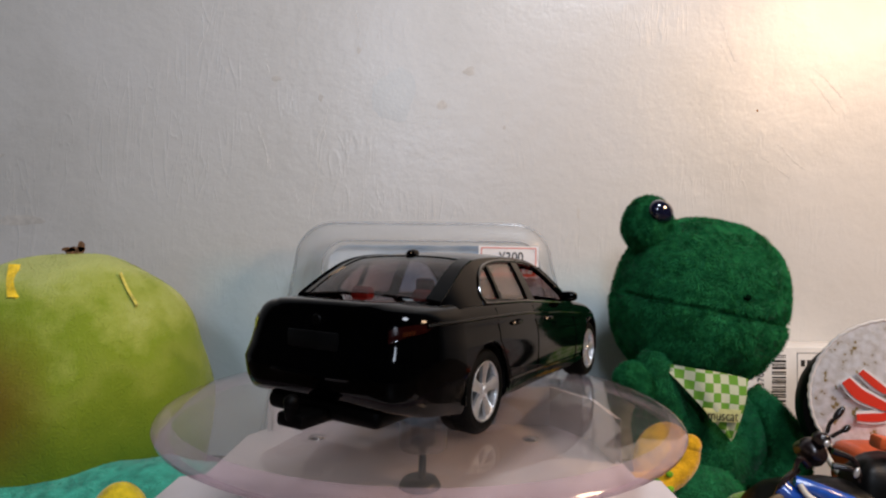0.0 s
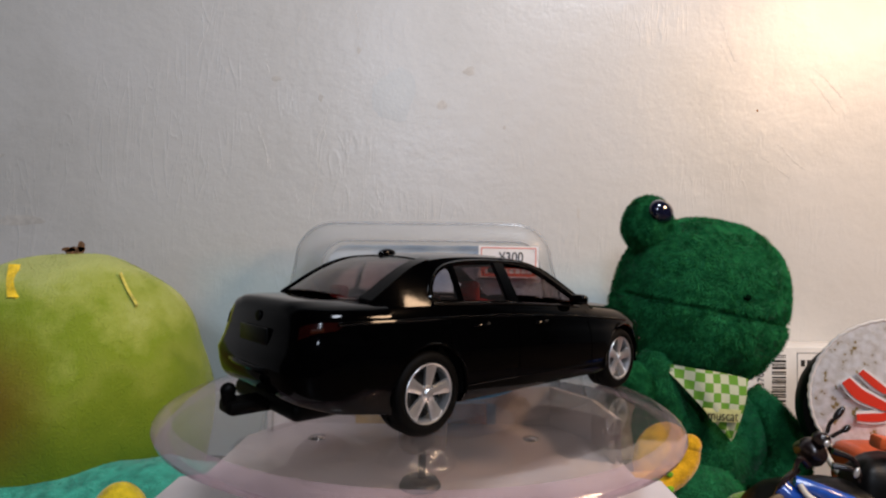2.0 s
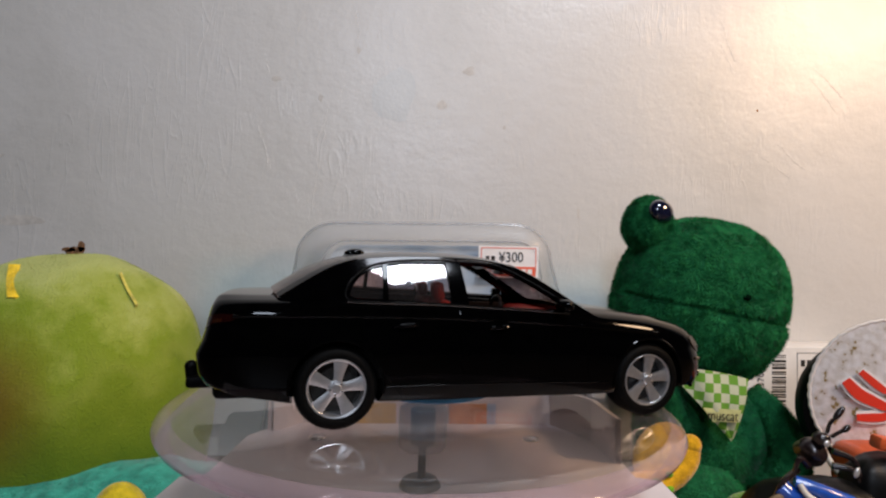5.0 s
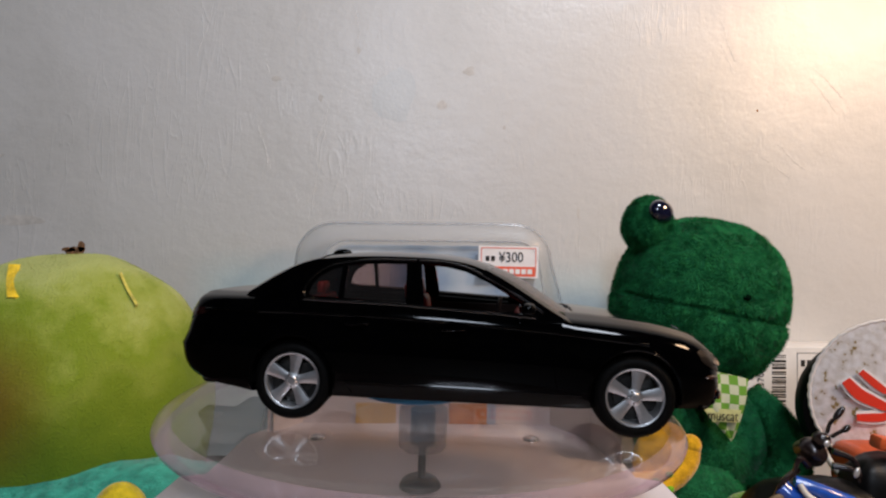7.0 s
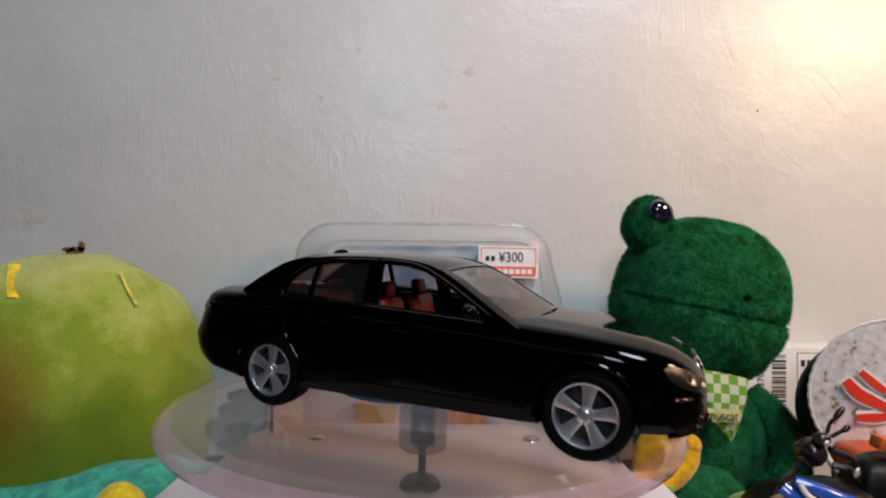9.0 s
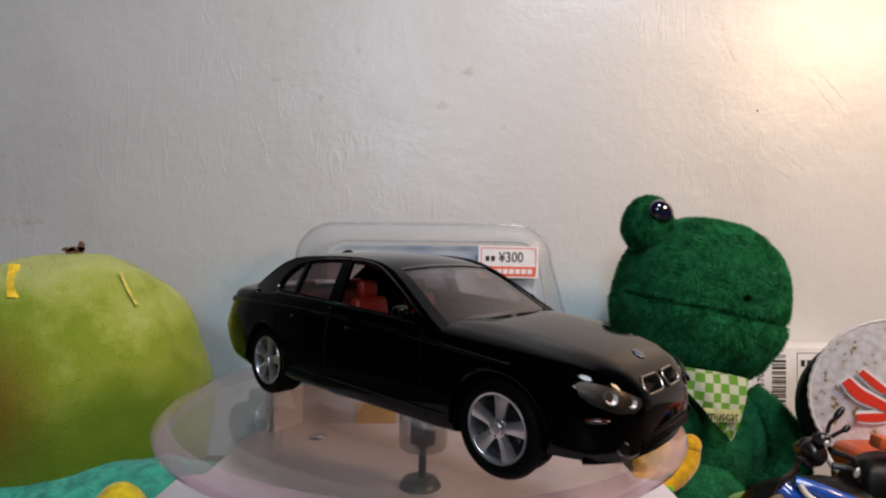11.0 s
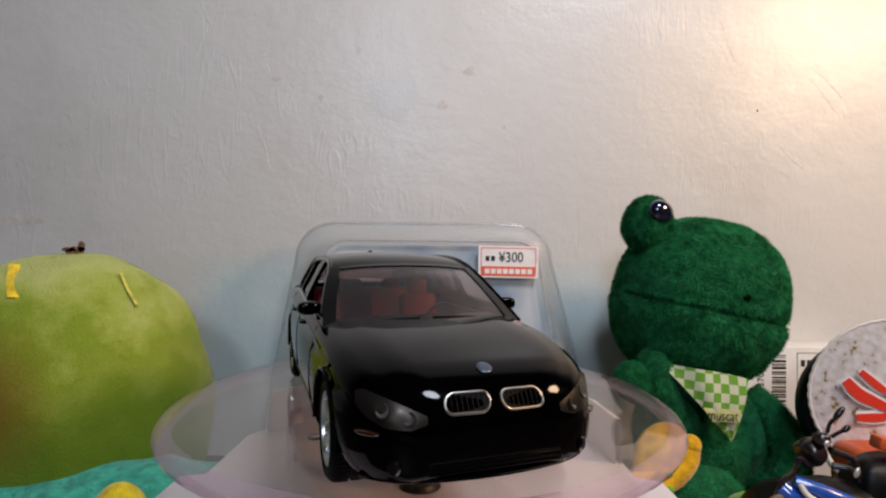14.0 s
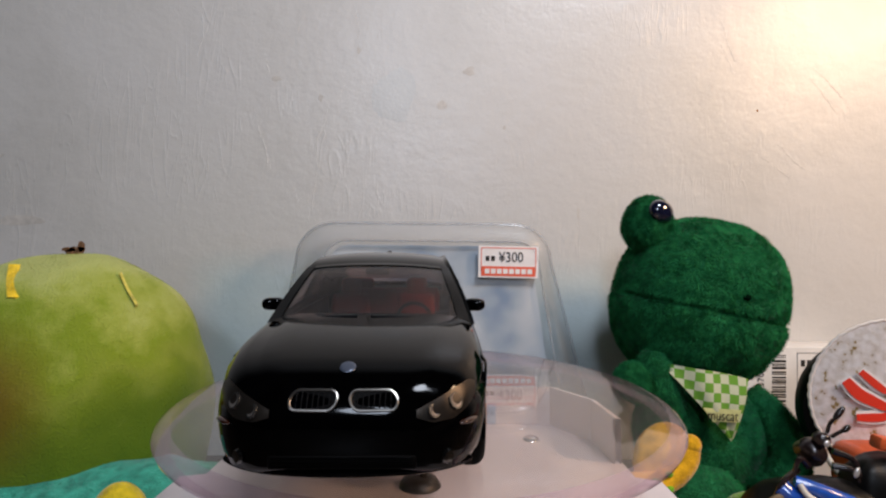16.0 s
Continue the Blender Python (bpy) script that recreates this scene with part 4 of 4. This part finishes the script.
def round_plush():
    thing = tagged(empty("round_plush"), "round lime-green plush toy with teal body and yellow feet", "soft toy")
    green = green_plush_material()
    bm = blob((0, 0, 0), (1, 1, 1), None, 1.0, 96, 64)
    for v in bm.verts:
        c = v.co
        v.co = Vector((math.copysign(abs(c.x) ** 0.9, c.x) * 54.5, c.y * 46, math.copysign(abs(c.z) ** 0.92, c.z) * 66.5))
    bm = lumpy(bm, 1.6, 22)
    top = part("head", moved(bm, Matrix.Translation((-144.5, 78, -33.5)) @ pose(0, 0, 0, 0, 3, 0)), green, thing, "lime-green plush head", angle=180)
    teal = plush("teal_plush", (0.06, 0.36, 0.24))
    tb = part("torso", lumpy(blob((-112, 48, -56.5), (62, 26, 19.0)), 2.0, 12), teal, thing, "teal plush body", angle=180)
    olive = plush("olive_stitching", (0.58, 0.50, 0.09))
    yel = plush("bright_yellow_plush", (0.75, 0.50, 0.02))
    part("foot", blob((-88.5, 20, -48.0), (9.0, 8, 14.4)), yel, thing, "yellow plush foot", angle=180)
    for pts, w in (([(-153.6, 60.6, 29.0), (-148.4, 53.4, 23.5), (-142.8, 47.0, 18)], 2.2), ([(-117.2, 66.0, 26.0), (-113.0, 63.2, 20.6), (-107.5, 60.2, 14.5)], 0.35)):
        rows = [[(p.x - w, p.y + 0.8, p.z), (p.x - w * 0.6, p.y - 0.4, p.z), (p.x + w * 0.6, p.y - 0.4, p.z), (p.x + w, p.y + 0.8, p.z)] for p in smoothed(pts, 10)]
        part("stripe", thicken(grid(rows), 0.6), yel if w > 1 else olive, thing, "yellow felt stripe")
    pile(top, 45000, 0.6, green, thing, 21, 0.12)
    pile(tb, 9000, 0.9, pile_material("teal_pile", (0.06, 0.36, 0.24), (0.10, 0.48, 0.34), 200), thing, 22, 0.14)
    settle(thing)


# ---------------------------------------------------------------- blister pack with its price sticker
def outline(xl, xr, zt, zb, left, right, y, r, n=9):
    """A frame open at the bottom, rounded at the top corners, whose sides spread downwards."""
    pts = []
    for k in range(5):
        f = k / 5
        pts.append((xl - left * (1 - f), y, zb + (zt - r - zb) * f))
    for k in range(n):
        a = math.pi * (1 - 0.5 * k / (n - 1))
        pts.append((xl + r + r * math.cos(a), y, zt - r + r * math.sin(a)))
    for k in range(n):
        a = math.pi / 2 * (1 - k / (n - 1))
        pts.append((xr - r + r * math.cos(a), y, zt - r + r * math.sin(a)))
    for k in range(5):
        f = (k + 1) / 5
        pts.append((xr + right * f, y, zb + (zt - r - zb) * (1 - f)))
    return pts


def blister():
    thing = tagged(empty("blister_pack"), "clear plastic blister pack with a pale blue card inside", "packaging")
    rows = []
    for f, y in ((0, 134), (0.03, 131), (0.16, 124), (0.36, 117), (0.62, 111), (0.85, 107), (1, 105)):
        rows.append(outline(-69 + 20 * f, 60 - 11 * f, 49.7 - 9.5 * f, -75, 20 - 8 * f, 28 - 10 * f, y, 19 - 8 * f))
    part("shell", grid(rows), BLISTERSIDE, thing, "clear moulded plastic shell", angle=60)
    for k in (0, 6):
        part("moulded_edge", tube(rows[k], 0.9 if k == 0 else 0.5, 8), BLISTEREDGE, thing)
    f = rows[-1]
    bm = bmesh.new()
    bm.faces.new([bm.verts.new(p) for p in f])
    part("front_face", bm, BLISTER, thing, smooth=False)
    cardmat = mat("pale_blue_card", (0.36, 0.46, 0.58), 0.5)
    nt = cardmat.node_tree
    tc = nt.nodes.new("ShaderNodeTexCoord")
    nz = node(cardmat, "ShaderNodeTexNoise", Scale=26.0, Detail=3.0)
    link(cardmat, tc, "Object", nz, "Vector")
    # the whitish end of the ramp paints in glare from the pack's front
    rp = ramp(cardmat, nz, 0, [(0.34, (0.13, 0.23, 0.38)), (0.47, (0.42, 0.48, 0.54)), (0.62, (0.66, 0.68, 0.69))])
    link(cardmat, rp, 0, nt.nodes["Principled BSDF"], "Base Color")
    c = [(x, z) for x, y, z in outline(-47, 46.5, 38.3, -75, 11, 16, 0, 9)]
    cb = flat_fill(c)
    for v in cb.verts:
        v.co = (v.co.x, 108.5, v.co.y)
    part("card", thicken(cb, 0.6), cardmat, thing, "pale blue printed card")
    # sticker
    st = tagged(empty("price_sticker"), "white and red price sticker on the blister pack", "sticker")
    turn = Matrix.Translation((35.0, 104.6, 31.1)) @ pose(0, 0, 0, 0, 0.6, 0)
    def flat(w, h, x, z, y, m, name, label=""):
        return part(name, moved(box(w, 0.12, h, (x, y, z)), turn), m, st, label, smooth=False)
    white = vary(mat("sticker_white", (0.80, 0.76, 0.74), 0.6), 300, 0.05)
    red = mat("sticker_red", (0.75, 0.12, 0.06), 0.6)
    flat(27.2, 14.4, 0, 0, 0, white, "paper")
    for x, z, w, h in ((0, 6.2, 24.6, 0.35), (-12.3, 1.0, 0.35, 10.4), (12.3, 1.0, 0.35, 10.4)):
        flat(w, h, x, z, -0.1, red, "border")
    band = flat(24.6, 4.4, 0, -4.3, -0.1, red, "red_band", "red band with plain white bars")
    for k in range(8):
        flat(2.1, 2.2, -9.6 + 2.75 * k, -4.3, -0.2, white, "white_bar")
    writing("price", "\u00a5300", 6.4, (36.2, 104.35, 33.0), FRONT @ pose(0, 0, 0, 0, 0, 0.6), INK, st, "stamped black price", squash=0.85)
    for x in (-9.5, -7.0):
        flat(1.7, 2.2, x, 1.4, -0.15, INK, "ink_mark")
    settle(thing)
    settle(st)


# ---------------------------------------------------------------- barcode card, badge and toy beetle
def barcode_card():
    thing = tagged(empty("barcode_box"), "white cardboard box with a black barcode on its side", "box")
    white = vary(mat("white_carton", (0.62, 0.60, 0.57), 0.6), 90, 0.06, 0.05)
    part("carton", box(70, 20, 64.5, (180, 141, -42.8), 0.6), white, thing, "white carton")
    rng = random.Random(4)
    z = -14.5
    while z > -48:
        h = rng.choice((0.35, 0.5, 0.8, 1.2))
        part("bar", box(7.0, 0.1, h, (174.0, 130.9, z - h / 2)), INK, thing, smooth=False)
        z -= h + rng.choice((0.4, 0.6, 1.0))
    writing("digits", "902370", 4.6, (165.0, 130.85, -30.5), FRONT @ pose(0, 0, 0, 0, 0, 90), INK, thing, "printed black digits", squash=1.05)
    for x0, x1, z0, z1 in ((183, 200, -13.2, -13.5), (183, 183.3, -13.2, -30)):
        part("print_line", box(abs(x1 - x0), 0.1, max(0.3, abs(z1 - z0)), ((x0 + x1) / 2, 130.9, (z0 + z1) / 2)), vary(mat("grey_ink", (0.12, 0.12, 0.13), 0.6), 300, 0.2), thing, smooth=False)
    for k in range(3):
        part("print_line", box(2.0, 0.1, 3.2, (186 + 3.0 * k, 130.9, -18.5)), INK, thing, smooth=False)
    settle(thing)


def badge():
    thing = tagged(empty("round_badge", mm(172.5, 60, -17.2, 0, 0, -12)), "round glittery badge with red flame shapes on a black case", "badge")
    glit = mat("glitter_film", (0.60, 0.57, 0.54), 0.3, metal=0.25, coat=0.6)
    nt = glit.node_tree
    tc = nt.nodes.new("ShaderNodeTexCoord")
    vo = node(glit, "ShaderNodeTexVoronoi", Scale=420.0)
    link(glit, tc, "Object", vo, "Vector")
    nz = node(glit, "ShaderNodeTexNoise", Scale=330.0, Detail=4.0)
    link(glit, tc, "Object", nz, "Vector")
    rp = ramp(glit, nz, 0, [(0.34, (0.26, 0.18, 0.06)), (0.38, (0.60, 0.56, 0.52)), (0.62, (0.76, 0.74, 0.74))])
    link(glit, rp, 0, nt.nodes["Principled BSDF"], "Base Color")
    bp = node(glit, "ShaderNodeBump", Strength=0.25, Distance=0.0004)
    link(glit, vo, "Distance", bp, "Height")
    link(glit, bp, 0, nt.nodes["Principled BSDF"], "Normal")
    part("case", moved(lathe([(0, 1.1), (25.5, 1.1), (26.6, 1.6), (27.0, 3), (27.0, 8), (26, 10), (0, 10)], 72, "Y"), Matrix.Translation((-3.5, 0, -5.5))), BLACK, thing, "black case behind the badge")
    part("face", lathe([(0, -1.2), (15, -0.9), (24, -0.4), (28.4, 0.0), (28.4, 1.0), (0, 1.0)], 96, "Y"), glit, thing, "silvery glitter face")
    # scalloped bright rim
    pts = []
    for k in range(240):
        a = 2 * math.pi * k / 240
        r = 28.6 + 0.16 * math.sin(a * 48)
        pts.append((r * math.cos(a), 0.2, r * math.sin(a)))
    part("rim", tube(pts, 0.6, 8, True), mat("silver_film", (0.78, 0.74, 0.70), 0.22, metal=0.25), thing, "scalloped silver rim")
    red = mat("flame_red", (0.62, 0.035, 0.015), 0.5)
    white = mat("badge_white", (0.75, 0.73, 0.70), 0.5)
    def stroke(points, w, name, m, y):
        c = smoothed([(x, 0, z) for x, z in points], 14)
        rows = []
        for i, p in enumerate(c):
            d = (c[min(i + 1, 13)] - c[max(i - 1, 0)]).normalized()
            nrm = Vector((-d.z, 0, d.x))
            f = i / 13
            k = w * (0.55 + 0.55 * math.sin(math.pi * (0.18 + 0.75 * f))) * (1 if f < 0.85 else (1.02 - f) / 0.17)
            rows.append([(p.x - nrm.x * k, y, p.z - nrm.z * k), (p.x + nrm.x * k, y, p.z + nrm.z * k)])
        return part(name, thicken(grid(rows), 0.15), m, thing)
    strokes = [([(-17.5, 6), (-13.5, 1.5), (-9, -1), (-1.5, -4.5)], 1.9), ([(-12.6, 9.5), (-8.8, 6), (-6, 3.7), (-3.0, 1.6)], 1.25), ([(-14, -7.4), (-9.5, -7.2), (-5, -6.5), (-0.5, -3.8)], 1.4)]
    for p, w in strokes:
        stroke(p, w + 0.9, "white_edge", white, -1.9)
    for p, w in strokes:
        stroke(p, w, "flame", red, -2.25)
    stroke([(4, 10), (3.5, 6.5), (6.5, 4), (12, 2)], 5.0, "white_edge", white, -1.95)
    stroke([(4.6, 9), (4.3, 6.5), (7, 4.5), (12, 3)], 3.6, "dark_shape", mat("violet_black", (0.02, 0.012, 0.03), 0.5), -2.3)


def beetle():
    thing = tagged(empty("toy_beetle"), "dark brown plastic toy beetle with clubbed antennae on a blue shell", "toy insect")
    dark = vary(mat("dark_brown_plastic", (0.014, 0.008, 0.008), 0.25, coat=0.2), 400, 0.5, 0.1)
    blue = vary(mat("blue_plastic", (0.015, 0.075, 0.36), 0.2, coat=0.6), 300, 0.2, 0.05)
    white = vary(mat("white_plastic", (0.62, 0.58, 0.50), 0.35), 300, 0.1, 0.05)
    orange = vary(mat("orange_plastic", (0.50, 0.085, 0.022), 0.35), 200, 0.15, 0.05)
    silver = mat("silver_dot", (0.6, 0.58, 0.56), 0.25, metal=0.6)
    part("body", lumpy(blob((121.6, 32, -27.0), (4.3, 4.6, 4.4), pose(0, 0, 0, 0, -25, 0)), 0.8, 4), dark, thing)
    part("head", lumpy(blob((122.8, 28.8, -22.2), (2.4, 2.4, 2.3)), 0.6, 3), dark, thing)
    part("eye", blob((122.7, 26.5, -22.6), (0.9, 0.6, 1.1), pose(0, 0, 0, 0, 15, 0)), silver, thing)
    part("antenna", join(tube(smoothed([(123.8, 28, -19.8), (124.2, 27.5, -17.0), (125.0, 27, -15.4)], 10), 0.55, 8), blob((126.6, 26.8, -13.4), (1.0, 0.9, 2.7), pose(0, 0, 0, 0, 38, 0), 1, 16, 12)), dark, thing, "clubbed antenna")
    part("antenna", join(tube([(125.0, 28, -21), (127.8, 27, -18.8)], 0.6, 8), blob((128.8, 26.8, -18.1), (0.9, 0.8, 1.6), pose(0, 0, 0, 0, 50, 0), 1, 16, 12)), dark, thing, "clubbed antenna")
    for pts in ([(118, 28, -30), (114, 26, -27), (112.5, 26, -31)], [(124, 26, -29), (128.5, 24, -29.5), (130.5, 24, -33)], [(116, 30, -32), (110, 27, -34), (106.5, 26, -38.5)], [(127, 30, -26), (132, 28, -28), (134, 28, -33)]):
        part("leg", tube(smoothed(pts, 10), 0.9, 8, taper=(1.2, 0.6)), dark, thing)
    sh = part("shell", tube(smoothed([(112.5, 26, -34.0), (117, 24, -35.2), (122, 22.5, -37.0), (126.5, 22, -38.8)], 20), 2.6, 20, taper=(0.75, 1.0)), blue, thing, "glossy blue shell")
    part("stripe", tube(smoothed([(112.4, 23.4, -33.6), (113.6, 22.0, -36.2), (116.6, 21.2, -38.2), (121, 20.6, -40.2)], 16), 1.0, 12, taper=(0.8, 1.1)), white, thing, "white stripe on the shell")
    part("shell", tube(smoothed([(109.0, 27, -36.0), (111.5, 25, -38.6), (117, 24, -41.5), (124, 24, -44)], 16), 2.8, 16), blue, thing, "glossy blue shell")
    # a highlight modelled as a small silvery bead
    part("glint", blob((128.3, 22, -29.5), (0.8, 0.6, 1.6), pose(0, 0, 0, 0, 20, 0)), silver, thing)
    part("underside", lumpy(blob((126, 34, -56), (25, 12, 19.5), None, 0.7), 1.0, 6), BLACK, thing, "black plastic underside")
    part("tail", tube(smoothed([(112, 26, -37.5), (107, 25, -38.6), (103.5, 25, -41)], 8), 1.3, 8), vary(mat("brown_twig", (0.16, 0.11, 0.06), 0.6), 300, 0.4), thing)
    stand = tagged(empty("orange_stand"), "orange and black plastic toy base", "toy part")
    part("plate", tube(smoothed([(133.5, 46, -25.5), (134.8, 44, -32), (139, 42, -39), (146, 40, -43)], 16), 1.0, 10), white, stand, "pale edge")
    part("block", box(46, 22, 43, (171, 52, -53.5), 5, 3), orange, stand, "orange plastic block")
    part("arm", box(32, 5, 4.2, (158, 33, -27.2), 1.0, 2, pose(0, 0, 0, 0, 12, 0)), orange, stand, "orange arm")
    part("mount", lumpy(blob((150, 34, -52), (17, 9, 23.5), None, 0.6), 0.9, 5), BLACK, stand, "black plastic mount")
    part("block", blob((157, 26, -35), (9, 6, 4), pose(0, 0, 0, 0, 15, 0)), blue, stand, "blue plastic cap")
    settle(thing)
    settle(stand)


# ---------------------------------------------------------------- marks on the wall
def wall_marks():
    wall = bpy.data.objects["wall_north"]
    crease = [(-126.8, 171.4, -125.8, 150.7), (-97.6, 113.0, -89.1, 81.0), (-58.0, 116.8, -59.9, 96.1), (-91.9, 143.1, -90.0, 131.8), (-67.5, 66.0, -67.5, 50.9), (-155.0, 79.1, -151.2, 64.1), (155.6, 150.7, 163.1, 133.7), (171.6, 93.3, 193.3, 77.3), (202.7, 133.7, 218.7, 113.0), (167.9, 90.4, 166.0, 75.4), (79.4, 64.1, 79.4, 30.2), (-62.8, 99.8, -65.6, 58.4), (-71.0, 166.3, -76.9, 147.6), (-94.8, 105.8, -88.9, 79.7), (-90.5, 125.9, -82.9, 135.2), (-40.0, 146.4, -42.7, 166.5), (-56.5, 110.8, -64.0, 95.3), (-51.9, 117.0, -49.6, 126.3), (-75.3, 70.6, -73.3, 62.0), (186.2, 96.1, 200.0, 82.4), (172.4, 92.9, 171.8, 82.1), (206.1, 137.9, 221.5, 121.1), (155.3, 165.3, 163.1, 140.6), (-120.4, 172.0, -129.1, 141.0)]
    rng = random.Random(7)
    for x0, z0, x1, z1 in crease:
        pts = [(x0 + (x1 - x0) * k / 7 + rng.uniform(-0.7, 0.7), 152.13, z0 + (z1 - z0) * k / 7) for k in range(8)]
        part("crease", tube(smoothed(pts, 16), 0.24, 8, taper=(0.7, 1.0)), WALL, wall)
    stain = vary(mat("brown_stain", (0.20, 0.10, 0.045), 0.8), 500, 0.6, 0.2)
    # the cool lamp's sheen on the wall, painted as a pale bluish patch
    cool = vary(mat("bluish_sheen", (0.53, 0.535, 0.525), 0.40, spec=0.85), 90, 0.05, 0.24, fine_scale=620)
    faint = vary(mat("faint_stain", (0.505, 0.475, 0.435), 0.5, spec=0.7), 300, 0.15)
    for x, z, w, h, m in ((-193.6, 34.0, 5, 3.2, stain), (-190.4, 36.8, 2.2, 3, stain), (-196.9, 35.1, 4, 1.3, stain), (-171.0, 21.7, 1.3, 0.6, stain), (-223.7, 50.9, 14, 2.6, faint), (-21.0, 120.0, 11, 15, cool), (175.4, 114.0, 0.6, 0.7, stain), (171.6, 118.7, 0.6, 0.8, faint), (150.9, 126.2, 0.8, 2, faint), (4.4, 115.5, 3.2, 2.6, faint), (18.8, 134.0, 3.0, 2.6, faint), (-41.6, 145.0, 1.2, 2.0, faint), (-86.0, 129.0, 2.6, 1.4, faint), (38.0, 103.5, 0.8, 1.2, faint), (78.5, 57.0, 0.7, 3.4, faint), (-62.0, 119.0, 1.3, 2.2, faint), (-238.0, 86.0, 5.0, 0.9, faint)):
        pts = []
        for k in range(18):
            a = 2 * math.pi * k / 18
            r = 1 + 0.45 * noise.noise(Vector((x + math.cos(a) * 1.3, z + math.sin(a) * 1.3, 0.3)))
            pts.append((x + w * r * math.cos(a), z + h * r * math.sin(a)))
        bm = flat_fill(pts)
        for v in bm.verts:
            v.co = (v.co.x, 151.95, v.co.y)
        part("stain", thicken(bm, 0.03), m, wall)


frog()
round_plush()
blister()
barcode_card()
badge()
beetle()
wall_marks()


# ---------------------------------------------------------------- movement
def motions():
    walk(CAR, [(t, mm(*AXIS, 0) @ spin(a) @ mm(-PIV[0], -PIV[1], 0)) for t, a in TURN])
    walk(PLATTER, [(t, mm(0.9, AXIS[1], 74.46) @ spin(a)) for t, a in TURN])


motions()
